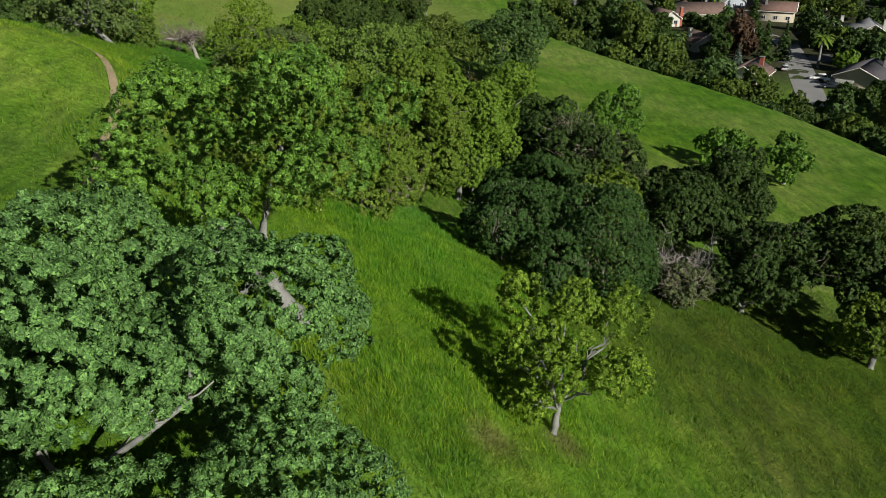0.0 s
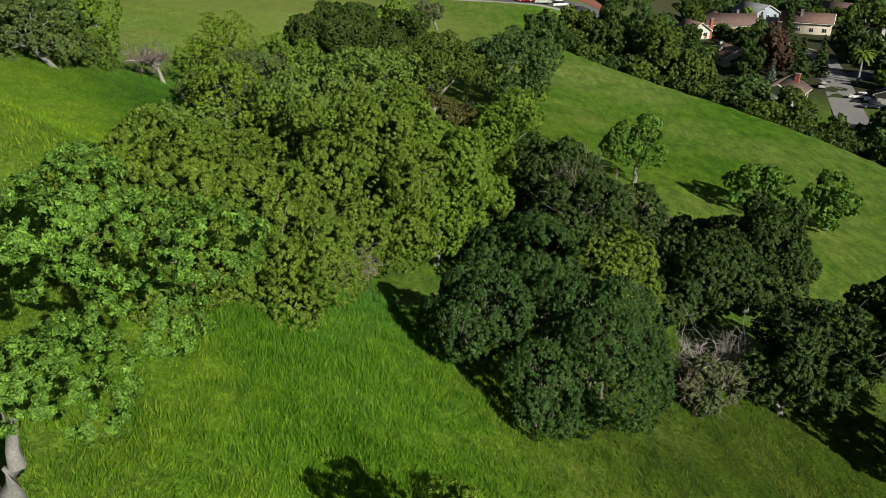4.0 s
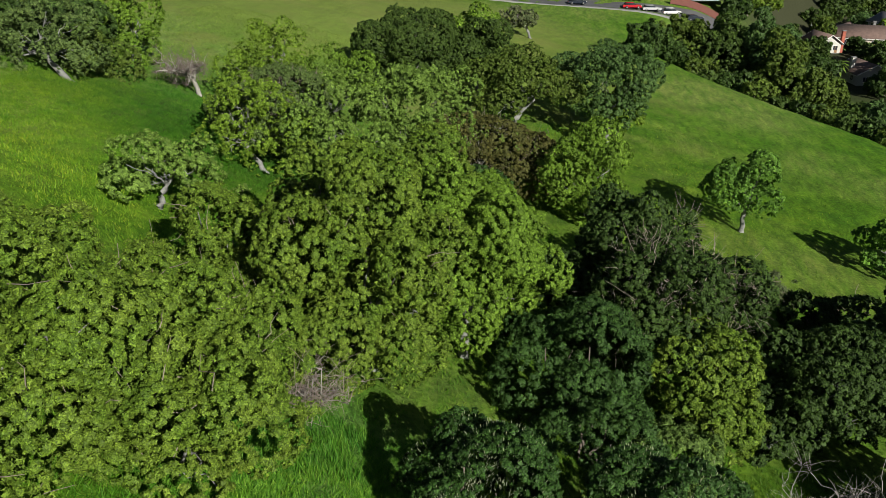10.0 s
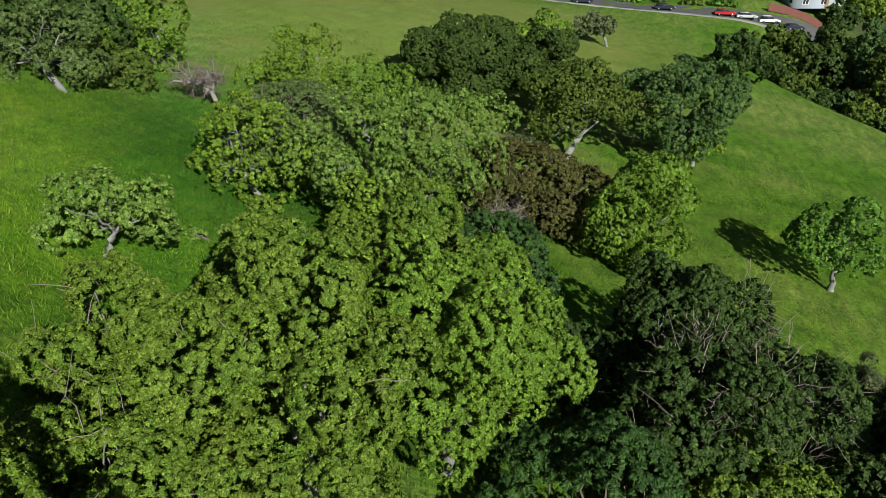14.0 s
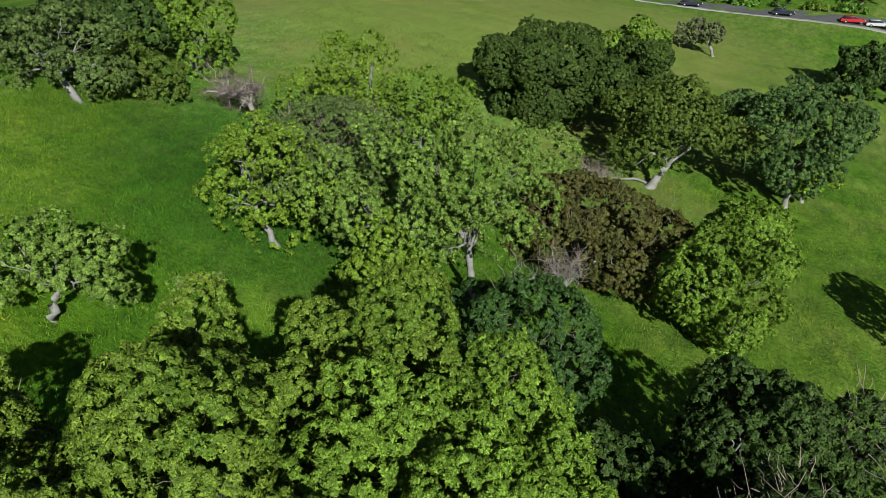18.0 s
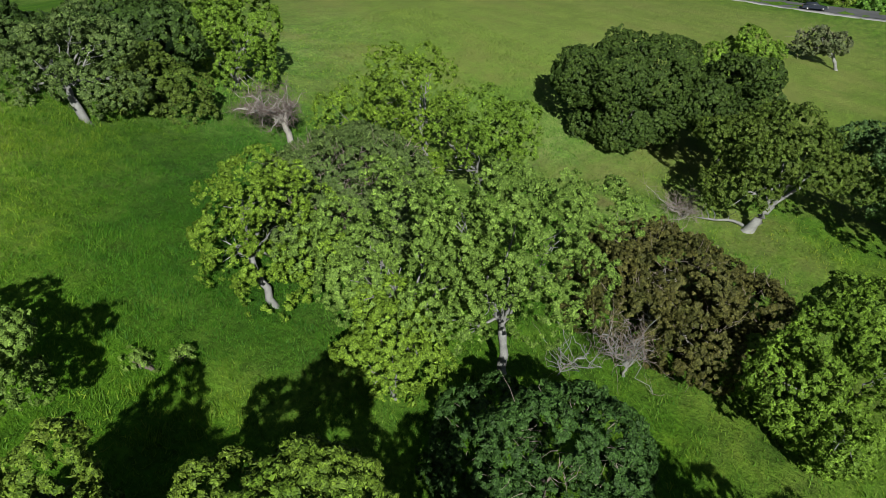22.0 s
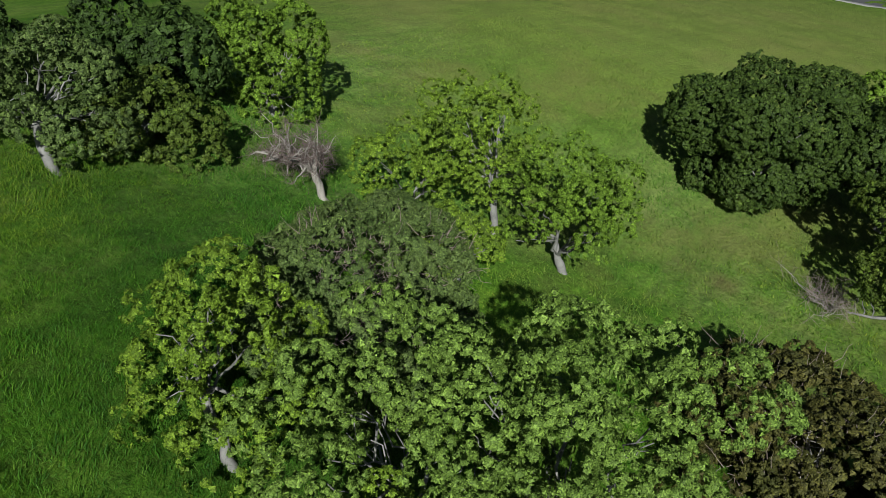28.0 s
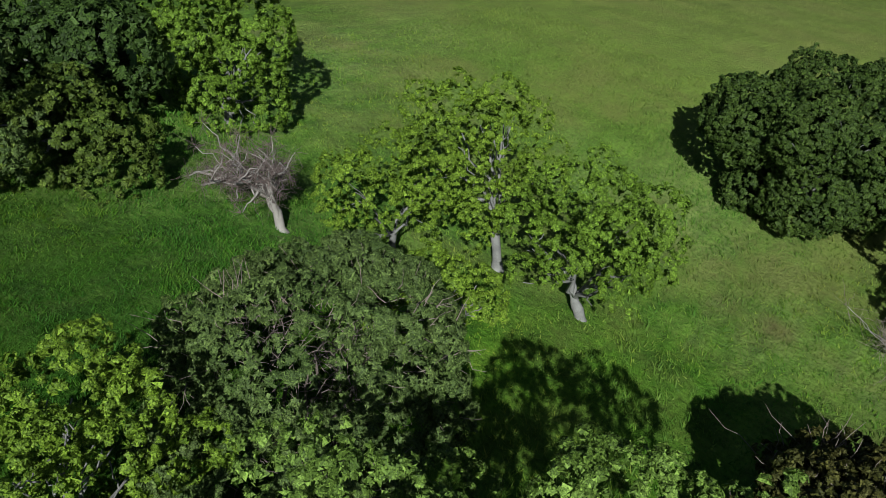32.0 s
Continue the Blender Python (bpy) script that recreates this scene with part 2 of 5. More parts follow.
def meadow_tint(nodes, links, position, col):
    """Growth colour by place: lush deep green on the bank with some shade mixed in, paler and drier growth on the upper
    field.
    """
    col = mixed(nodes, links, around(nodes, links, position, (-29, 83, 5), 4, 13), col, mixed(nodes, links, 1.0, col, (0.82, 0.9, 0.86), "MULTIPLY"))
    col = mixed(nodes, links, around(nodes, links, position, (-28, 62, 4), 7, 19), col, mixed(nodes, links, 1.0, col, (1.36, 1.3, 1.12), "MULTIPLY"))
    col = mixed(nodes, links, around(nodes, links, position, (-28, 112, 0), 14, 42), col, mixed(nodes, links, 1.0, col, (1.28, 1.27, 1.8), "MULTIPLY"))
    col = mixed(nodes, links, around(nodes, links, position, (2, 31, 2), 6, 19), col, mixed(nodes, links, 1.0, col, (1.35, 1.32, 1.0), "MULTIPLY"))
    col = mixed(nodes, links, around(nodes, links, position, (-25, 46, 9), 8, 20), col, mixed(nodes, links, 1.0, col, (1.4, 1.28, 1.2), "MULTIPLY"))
    # deep bank green, darkened further by grove shade put into the colour
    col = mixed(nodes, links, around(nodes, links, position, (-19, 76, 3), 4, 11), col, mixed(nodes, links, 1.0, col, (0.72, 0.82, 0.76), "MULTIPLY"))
    col = mixed(nodes, links, around(nodes, links, position, (-2.5, 44, 1.5), 2, 8), col, mixed(nodes, links, 1.0, col, (0.9, 1.08, 1.5), "MULTIPLY"))
    col = mixed(nodes, links, around(nodes, links, position, (18, 98, -8), 12, 42), col, mixed(nodes, links, 1.0, col, (1.12, 1.03, 1.0), "MULTIPLY"))
    for spot in ((1.6, 20.5, 3.3), (4.4, 22.3, 1.5), (-11.9, 106.7, -4.5)):
        col = mixed(nodes, links, mixed(nodes, links, 1.0, around(nodes, links, position, spot, 0.1, 1.5), (0.6, 0.6, 0.6), "MULTIPLY"), col, (0.13, 0.095, 0.05))
    col = mixed(nodes, links, around(nodes, links, position, (24, 38, -8), 9, 27), col, mixed(nodes, links, 1.0, col, (0.76, 0.62, 0.75), "MULTIPLY"))
    ridge = nodes.new("ShaderNodeTexWave")
    ridge.inputs["Scale"].default_value, ridge.inputs["Distortion"].default_value, ridge.inputs["Detail"].default_value, ridge.inputs["Detail Scale"].default_value = 0.16, 14.0, 5.0, 0.7
    bent = nodes.new("ShaderNodeMapping")
    bent.inputs["Rotation"].default_value = (0, 0, radians(8))
    links.new(position, bent.inputs[0])
    links.new(bent.outputs[0], ridge.inputs["Vector"])
    trod = ramp(nodes, [(0.1, (0.87, 0.86, 0.88)), (0.55, (1.06, 1.04, 1.02))])
    links.new(ridge.outputs["Fac"], trod.inputs[0])
    col = mixed(nodes, links, around(nodes, links, position, (20, 32, -5), 9, 22), col, mixed(nodes, links, 1.0, col, trod.outputs[0], "MULTIPLY"))
    col = mixed(nodes, links, around(nodes, links, position, (150, 290, -26), 90, 135), col, (0.045, 0.05, 0.025))
    blotch = ramp(nodes, [(0.46, (0, 0, 0)), (0.62, (0.5, 0.5, 0.5))])
    links.new(noise_tex(nodes, links, 0.11, 5.0, 0.65, coord=position).outputs[0], blotch.inputs[0])
    col = mixed(nodes, links, mixed(nodes, links, 1.0, blotch.outputs[0], around(nodes, links, position, (-25, 140, 0), 30, 70), "MULTIPLY"), col, (0.17, 0.165, 0.055))
    return mixed(nodes, links, around(nodes, links, position, (-42, 164, 2), 34, 68), col, mixed(nodes, links, 0.55, col, (0.20, 0.235, 0.06)))


def build_ground():
    gx, gy = spaced(-60, 75, 0.75, 2600), spaced(-5, 185, 0.75, 2600)
    X, Y = np.meshgrid(gx, gy)
    V = np.stack([X, Y, soil(X, Y)], -1).reshape(-1, 3)
    w = len(gx)
    i = (np.arange(len(gy) - 1)[:, None] * w + np.arange(w - 1)[None]).ravel()
    m, n, l, b = shader("meadow")
    co = n.new("ShaderNodeNewGeometry").outputs["Position"]
    broad, mid, fine = noise_tex(n, l, 0.035, 3.0, coord=co), noise_tex(n, l, 0.28, 4.0, coord=co), noise_tex(n, l, 3.2, 5.0, 0.7, coord=co)
    stretch = n.new("ShaderNodeMapping")
    stretch.inputs["Rotation"].default_value = (0, 0, radians(25))
    stretch.inputs["Scale"].default_value = (1.0, 0.25, 1.0)
    l.new(co, stretch.inputs[0])
    streak = noise_tex(n, l, 0.8, 4.0, coord=stretch.outputs[0])
    lush = ramp(n, [(0.3, (0.042, 0.12, 0.008)), (0.55, (0.07, 0.165, 0.010)), (0.75, (0.11, 0.20, 0.018))])
    l.new(mid.outputs[0], lush.inputs[0])
    dry = ramp(n, [(0.35, (0.095, 0.185, 0.024)), (0.7, (0.17, 0.225, 0.052))])
    l.new(streak.outputs[0], dry.inputs[0])
    where = ramp(n, [(0.42, (0, 0, 0)), (0.66, (1, 1, 1))])
    l.new(broad.outputs[0], where.inputs[0])
    col = mixed(n, l, where.outputs[0], lush.outputs[0], dry.outputs[0])
    furrow = n.new("ShaderNodeMapping")
    furrow.inputs["Rotation"].default_value = (0, 0, radians(-38))
    furrow.inputs["Scale"].default_value = (1.0, 0.35, 1.0)
    l.new(co, furrow.inputs[0])
    tuft = noise_tex(n, l, 1.1, 4.0, 0.65, coord=furrow.outputs[0])
    clumps = ramp(n, [(0.36, (0.6, 0.62, 0.7)), (0.62, (1.18, 1.14, 1.05))])
    l.new(tuft.outputs[0], clumps.inputs[0])
    col = mixed(n, l, 0.8, col, clumps.outputs[0], "MULTIPLY")
    grain = ramp(n, [(0.3, (0.45, 0.45, 0.45)), (0.65, (1.32, 1.32, 1.32))])
    l.new(fine.outputs[0], grain.inputs[0])
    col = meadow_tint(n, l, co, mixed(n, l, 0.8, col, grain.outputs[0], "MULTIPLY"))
    # ground colour on the bank takes in the shade between the long blades
    blade_shade = around(n, l, co, (-23, 78, 4), 6, 15)
    l.new(mixed(n, l, blade_shade, col, mixed(n, l, 1.0, col, (0.6, 0.68, 0.62), "MULTIPLY")), b.inputs["Base Color"])
    b.inputs["Roughness"].default_value = 0.95
    b.inputs["Specular IOR Level"].default_value = 0.1
    bp = n.new("ShaderNodeBump")
    bp.inputs["Strength"].default_value, bp.inputs["Distance"].default_value = 0.7, 0.3
    l.new(fine.outputs[0], bp.inputs["Height"])
    l.new(bp.outputs[0], b.inputs["Normal"])
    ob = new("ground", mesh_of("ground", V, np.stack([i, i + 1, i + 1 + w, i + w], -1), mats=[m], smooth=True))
    tagged(ob, "sloping spring meadow of fresh green grass with drier yellow patches", "ground", kind="structure")


build_ground()

# ---- wood: tapered limbs ----
def tube(path, radii, sides=7):
    path = np.asarray(path, float)
    t = np.gradient(path, axis=0)
    t /= np.linalg.norm(t, axis=1)[:, None] + 1e-9
    ref = np.where(np.abs(t[:, 2:3]) > 0.9, [[1.0, 0, 0]], [[0, 0, 1.0]])
    u = np.cross(t, ref)
    u /= np.linalg.norm(u, axis=1)[:, None]
    v = np.cross(t, u)
    a = np.linspace(0, 2 * math.pi, sides, endpoint=False)
    ring = np.cos(a)[None, :, None] * u[:, None] + np.sin(a)[None, :, None] * v[:, None]
    V = (path[:, None] + ring * np.asarray(radii)[:, None, None]).reshape(-1, 3)
    k, s = np.arange(len(path) - 1)[:, None] * sides, np.arange(sides)[None]
    Q = np.stack([k + s, k + (s + 1) % sides, k + sides + (s + 1) % sides, k + sides + s], -1).reshape(-1, 4)
    return V, Q


def bough(rng, a, b, r0, r1, n=6, wild=0.10, sag=0.0):
    """A crooked limb from a to b."""
    a, b = np.asarray(a, float), np.asarray(b, float)
    s = np.linspace(0, 1, n)[:, None]
    d = np.linalg.norm(b - a)
    p = a + (b - a) * s + rng.normal(0, wild * d, (n, 3)) * (s * (1 - s) * 3)
    p[:, 2] += sag * d * (s * (1 - s))[:, 0] * 4
    return p, r0 + (r1 - r0) * s[:, 0] ** 0.8


def joined(pieces):
    vs, qs, k = [], [], 0
    for v, q in pieces:
        vs.append(v), qs.append(q + k)
        k += len(v)
    return np.concatenate(vs), np.concatenate(qs)


def unit(v):
    return v / (np.linalg.norm(v, axis=-1, keepdims=True) + 1e-9)


def leaves(rng, C, N, length, width):
    """Pointed leaves (or small sprays) at C that face N, each a triangle of its own."""
    n = len(C)
    u = unit(np.cross(N, rng.normal(size=(n, 3))))
    v = np.cross(N, u)
    L, W = (length * rng.uniform(0.65, 1.35, n))[:, None], (width * rng.uniform(0.65, 1.35, n))[:, None]
    V = np.stack([C + u * L, C - u * L * 0.7 + v * W, C - u * L * 0.7 - v * W], 1).reshape(-1, 3)
    return V, np.arange(3 * n).reshape(n, 3)


def crown_lobes(rng, c, r, count, size):
    """The round masses of a crown, spread over the upper part of an ellipsoid."""
    g = (np.arange(count) + 0.5) / count
    z = 1 - 1.72 * g
    a = np.arange(count) * 2.39996 + rng.uniform(0, 6.28)
    d = np.stack([np.sqrt(np.maximum(0, 1 - z * z)) * np.cos(a), np.sqrt(np.maximum(0, 1 - z * z)) * np.sin(a), z], -1)
    d += rng.normal(0, 0.17, d.shape)
    centers = np.asarray(c) + d * np.asarray(r) * (1 - size * 0.85) * rng.uniform(0.82, 1.14, (count, 1))
    return centers, size * rng.uniform(0.62, 1.3, count)


def ripples(rng, size, count=6):
    """A smooth random field of about that wavelength, about -2 to 2 at given places."""
    K = unit(rng.normal(size=(count, 3))) * (2 * math.pi / size * rng.uniform(0.75, 1.35, (count, 1)))
    phase = rng.uniform(0, 6.28, count)
    return lambda p: np.sin(p @ K.T + phase).sum(1) * math.sqrt(2.0 / count)


def foliage_mesh(rng, lobes, sizes, r, clump, leaf, cover=1.0, ragged=0.25, slender=0.62, upright=0.25, fill=0.6, gaps=0.27):
    """Tufts heaped over the outside of each lobe; every tuft is a small dome of leaves, and crevices part the pads that the tufts make up."""
    r = np.asarray(r, float)
    radii = np.maximum(r[None] * np.asarray(sizes)[:, None], 0.12)
    bough_f, pad_f = ripples(rng, clump * 15, 9), ripples(rng, clump * 9.5, 12)
    a0, a1 = clump * 1.3 * (0.4 + ragged * 2), clump * 1.25
    outC, outN, inC, inN = [], [], [], []
    for i, (c, rr) in enumerate(zip(lobes, radii)):
        area = 4 * math.pi * (((rr[0] * rr[1]) ** 1.6 + (rr[0] * rr[2]) ** 1.6 + (rr[1] * rr[2]) ** 1.6) / 3) ** (1 / 1.6)
        n = max(6, int(1.12 * cover * area / (math.pi * clump * clump * 0.95)))
        g = (np.arange(n) + rng.uniform(0.2, 0.8, n)) / n
        z, a = 1 - 1.78 * g, np.arange(n) * 2.39996 + rng.uniform(0, 6.28) + rng.normal(0, 0.35, n)
        h = np.sqrt(np.maximum(0, 1 - z * z))
        d = unit(np.stack([h * np.cos(a), h * np.sin(a), z], -1))
        cc = c + d * rr
        s0, s1 = bough_f(cc), np.abs(pad_f(cc))
        keep = 0.4 * s0 + s1 + rng.normal(0, 0.12, n) > -0.12 + 1.75 * gaps
        keep |= i == len(lobes) - 1 and not outC
        for j, (o, ro) in enumerate(zip(lobes, radii)):
            if j != i:
                keep &= (((cc - o) / ro) ** 2).sum(1) > 0.66
        cc = (cc + d * (a0 * s0 + a1 * (np.minimum(s1, 1.4) - 0.9) - clump * 0.6 * rng.random(n) + clump * 2.2 * ragged * rng.random(n) * (rng.random(n) < 0.16) * 2)[:, None])[keep]
        d = d[keep]
        n = len(cc)
        if not n:
            continue
        cr = clump * rng.uniform(0.45, 1.4, n)
        k = np.maximum(3, (fill * np.where(d[:, 2] < -0.2, 0.35, 1.0) * 2 * math.pi * cr ** 2 / (1.7 * leaf * leaf * slender)).astype(int))
        idx = np.repeat(np.arange(n), k)
        e = unit(rng.normal(size=(len(idx), 3)) * 0.75 + d[idx] * 0.85 + np.array([0, 0, 0.3]))
        outC.append(cc[idx] + e * cr[idx][:, None] * rng.uniform(0.72, 1.08, len(idx))[:, None] * np.array([1, 1, 0.85]))
        outN.append(unit(e + d[idx] * 0.15 + rng.normal(0, 0.3, (len(idx), 3)) + np.array([0, 0, upright * 0.5])))
        k = np.maximum(4, (0.95 * 2 * math.pi * (0.72 * cr) ** 2 / (1.7 * 5.0 * leaf * leaf * slender)).astype(int))
        idx = np.repeat(np.arange(n), k)
        e = unit(rng.normal(size=(len(idx), 3)) * 0.75 + d[idx] * 0.8)
        inC.append(cc[idx] + e * cr[idx][:, None] * 0.66 * np.array([1, 1, 0.85]))
        inN.append(unit(e + rng.normal(0, 0.2, e.shape)))
    V, T = leaves(rng, np.concatenate(outC), np.concatenate(outN), leaf, leaf * slender)
    W, U = leaves(rng, np.concatenate(inC), np.concatenate(inN), leaf * 2.24, leaf * slender * 2.24)
    return np.concatenate([V, W]), np.concatenate([T, U + len(V)])


TREE_SEED = [100]


def tree(x, y, crown, top, r, depth, hue, label, category="tree", name="oak_tree", lobes=11, size=0.42, clump=0.7, leaf=0.1,
         cover=1.0, trunk_r=0.28, bark=None, lean=None, ragged=0.25, slender=0.62, limbs=5, group="", flare=1.5, bare=0.0, limb_r=0.38, gaps=0.3, low=0.82, spurs=()):
    """A tree: trunk with a flared foot, crooked limbs that reach into the crown, and a crown of leaf sprays."""
    TREE_SEED[0] += 1
    rng = np.random.default_rng(TREE_SEED[0])
    bark = bark or BARK
    z0 = ground_z(x, y)
    root = thing(name, x, y, z0 - 0.05, label, category, group)
    c = np.array([crown[0] - x, crown[1] - y, top - depth / 2 - z0])
    rad = np.array([r[0], r[1], depth / 2])
    L, S = crown_lobes(rng, c, rad, lobes, size)
    fork = np.array(lean) if lean else np.array([c[0] * 0.35, c[1] * 0.35, max(0.5, (c[2] - depth * 0.30))])
    p, pr = bough(rng, (0, 0, -0.3), fork, trunk_r, trunk_r * 0.72, 9, 0.022)
    pr *= np.random.default_rng(TREE_SEED[0] + 5000).uniform(0.9, 1.13, len(pr))
    pr[0] *= flare
    pr[1] *= 1 + (flare - 1) * 0.3
    V, Q = tube(p, pr, 9)
    part("trunk", mesh_of("trunk", V, Q, mats=[bark], smooth=True), root)
    order = rng.permutation(len(L))[:limbs] if limbs else []
    for k in order:
        pieces = []
        goal = fork + (L[k] - fork) * 0.8
        p, pr = bough(rng, fork * rng.uniform(low, 1.0), goal, trunk_r * limb_r * rng.uniform(0.8, 1.2), trunk_r * 0.1, 7, 0.07, 0.05)
        pieces.append(tube(p, pr, 6))
        for _ in range(4):
            j = rng.integers(2, 6)
            tip = p[j] + (L[k] - p[j]) * 0.4 + rng.normal(0, 1, 3) * rad * S[k] * 0.4
            q, qr = bough(rng, p[j], tip, pr[j] * 0.55, 0.02, 5, 0.1)
            pieces.append(tube(q, qr, 5))
        V, Q = joined(pieces)
        part("limb", mesh_of("limb", V, Q, mats=[bark], smooth=True), root)
    for share, goal in spurs:
        p, pr = bough(rng, fork * share, np.array(goal), trunk_r * 0.62, trunk_r * 0.16, 9, 0.085, 0.03)
        pr *= rng.uniform(0.88, 1.14, len(pr))
        pieces = [tube(p, pr, 7)]
        for j in (3, 4, 5, 6, 7):
            q, qr = bough(rng, p[j], p[j] + rng.normal(0, 0.5, 3) + np.array([0, 0, 0.7]), pr[j] * 0.55, 0.02, 5, 0.1)
            pieces.append(tube(q, qr, 5))
        V, Q = joined(pieces)
        part("limb", mesh_of("limb", V, Q, mats=[bark], smooth=True), root)
    V, Q = foliage_mesh(rng, L, S, rad, clump, leaf, cover, ragged, slender, gaps=gaps)
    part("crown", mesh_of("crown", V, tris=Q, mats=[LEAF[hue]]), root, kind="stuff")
    if bare:
        part("dry_brushwood", twigs_mesh(rng, L, rad * size, int(bare), 0.9, 0.022), root, "grey leafless twigs", "stuff")
    return root


def twigs_mesh(rng, centers, spread, count, length, thick, mat=None, rise=0.5):
    """Fine dry twigs that fan out of the given places."""
    pieces = []
    for _ in range(count):
        c = centers[rng.integers(len(centers))]
        d = unit(rng.normal(size=3) + np.array([0, 0, rise]))
        a = c + d * spread * rng.uniform(0.6, 0.95)
        p, pr = bough(rng, a, a + (d + rng.normal(0, 0.35, 3)) * length * rng.uniform(0.6, 1.3), thick, thick * 0.35, 4, 0.08)
        pieces.append(tube(p, pr, 3))
    V, Q = joined(pieces)
    return mesh_of("twigs", V, Q, mats=[mat or TWIG])


def bush(x, y, top, r, hue, label, name="bush", category="bush", lobes=9, size=0.5, clump=0.55, leaf=0.1, cover=1.0, slender=0.5,
         group="", bare=0, candles=0, ragged=0.18, wood=None):
    """A shrub that is leafy down to the ground, on several stems."""
    TREE_SEED[0] += 1
    rng = np.random.default_rng(TREE_SEED[0])
    z0 = ground_z(x, y)
    root = thing(name, x, y, z0 - 0.05, label, category, group)
    h = max(0.4, top - z0)
    rad = np.array([r[0], r[1], h * 0.56])
    c = np.array([0, 0, h * 0.44])
    L, S = crown_lobes(rng, c, rad, lobes, size)
    for k in range(4):
        p, pr = bough(rng, (rng.normal(0, 0.25), rng.normal(0, 0.25), -0.2), L[k % len(L)] * 0.9, 0.11, 0.03, 6, 0.1)
        V, Q = tube(p, pr, 6)
        part("stem", mesh_of("stem", V, Q, mats=[wood or BARK_DARK], smooth=True), root)
    V, Q = foliage_mesh(rng, L, S, rad, clump, leaf, cover, ragged, slender, 0.35)
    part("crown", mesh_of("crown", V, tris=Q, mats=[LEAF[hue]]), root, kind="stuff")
    if bare:
        part("dry_brushwood", twigs_mesh(rng, L, rad * size, bare, 0.7, 0.02), root, "grey leafless twigs", "stuff")
    if candles:
        pieces = []
        for _ in range(candles):
            k = rng.integers(len(L))
            d = unit(rng.normal(size=3) + np.array([0.0, 0.0, 0.5]))
            a = L[k] + d * rad * S[k] * 1.02
            b = a + np.array([d[0] * 0.08, d[1] * 0.08, rng.uniform(0.08, 0.14)])
            pieces.append(tube(np.stack([a, (a + b) / 2, b]), [0.007, 0.011, 0.004], 4))
        V, Q = joined(pieces)
        part("blossom", mesh_of("blossom", V, Q, mats=[BLOSSOM]), root, "pale upright flower spikes", kind="stuff")
    return root


def bare_tree(x, y, reach, height, label, name, lean, count=7, trunk_r=0.2, twigs=260, spread=(3.0, 3.0), mat=None, rise=0.5, twig_mat=None, flat=0.65, twig=0.8):
    """A leafless tree: a leaning trunk, crooked limbs and a haze of dry twigs."""
    TREE_SEED[0] += 1
    rng = np.random.default_rng(TREE_SEED[0])
    mat = mat or DEADWOOD
    root = thing(name, x, y, ground_z(x, y) - 0.05, label, "dead tree")
    fork = np.array(lean, float)
    p, pr = bough(rng, (0, 0, -0.3), fork, trunk_r, trunk_r * 0.8, 6, 0.05)
    pr[0] *= 1.4
    V, Q = tube(p, pr, 8)
    part("trunk", mesh_of("trunk", V, Q, mats=[mat], smooth=True), root)
    tips = []
    for k in range(count):
        a = 2 * math.pi * k / count + rng.uniform(-0.3, 0.3)
        goal = np.array([reach[0] + spread[0] * math.cos(a) * rng.uniform(0.5, 1), reach[1] + spread[1] * math.sin(a) * rng.uniform(0.5, 1), height * rng.uniform(flat, 1.0)])
        p, pr = bough(rng, fork, goal, trunk_r * 0.6, 0.035, 8, 0.10, 0.09)
        pieces = [tube(p, pr, 6)]
        tips += [p[4], p[5], p[6], p[7]]
        for _ in range(5):
            j = rng.integers(2, 7)
            tip = p[j] + rng.normal(0, 0.7, 3) + np.array([0, 0, 0.35])
            q, qr = bough(rng, p[j], tip, pr[j] * 0.6, 0.015, 5, 0.12)
            pieces.append(tube(q, qr, 5))
            tips.append(q[-1])
        V, Q = joined(pieces)
        part("limb", mesh_of("limb", V, Q, mats=[mat], smooth=True), root)
    part("dry_brushwood", twigs_mesh(rng, np.array(tips), np.array([0.1, 0.1, 0.1]), twigs, twig, 0.012, twig_mat, rise), root, "tangle of thin grey twigs", kind="stuff")
    return root

# ---- oaks and bushes along the hollow ----
tree(-7.8, 12.4, (-7.7, 13.2), 14.2, (5.3, 6.2), 8.4, "bluegreen", "large blue-green oak with dense clustered leaves on the slope", lobes=30, size=0.29, clump=0.15, leaf=0.046, trunk_r=0.4, limbs=3, gaps=0.16, limb_r=0.3)
tree(-4.9, 22.9, (-6.8, 24.6), 15.2, (4.6, 4.5), 5.2, "green", "green oak with a pale leaning trunk and open crown", lobes=28, size=0.26, clump=0.144, leaf=0.046, trunk_r=0.42, lean=(-1.25, 0.55, 1.4), limbs=0, cover=1.0, gaps=0.5, limb_r=0.35, bark=BARK, low=0.95, spurs=((0.72, (-4.6, -0.1, 1.7)), (1.0, (-3.4, 1.1, 3.9)), (1.0, (-1.0, 1.3, 3.9)), (0.86, (-4.8, 0.9, 2.9))))
tree(-8.4, 39.0, (-8.2, 38.4), 12.4, (4.3, 4.5), 9.0, "olive", "tall olive-green live oak with a dense domed crown", lobes=22, size=0.32, clump=0.14, leaf=0.048, limbs=5, bare=50, gaps=0.12)
tree(-4.8, 41.2, (-4.8, 41.0), 8.9, (3.1, 3.0), 7.0, "olive", "lower olive-green live oak leaning against a taller one", lobes=14, size=0.36, clump=0.14, leaf=0.048, limbs=4, bare=30, gaps=0.12)
tree(-8.6, 51.4, (-8.6, 51.3), 8.1, (2.8, 2.6), 6.2, "olive", "olive-green live oak with dry twigs among the leaves", lobes=12, size=0.38, clump=0.14, leaf=0.052, limbs=4, bare=50, gaps=0.13)
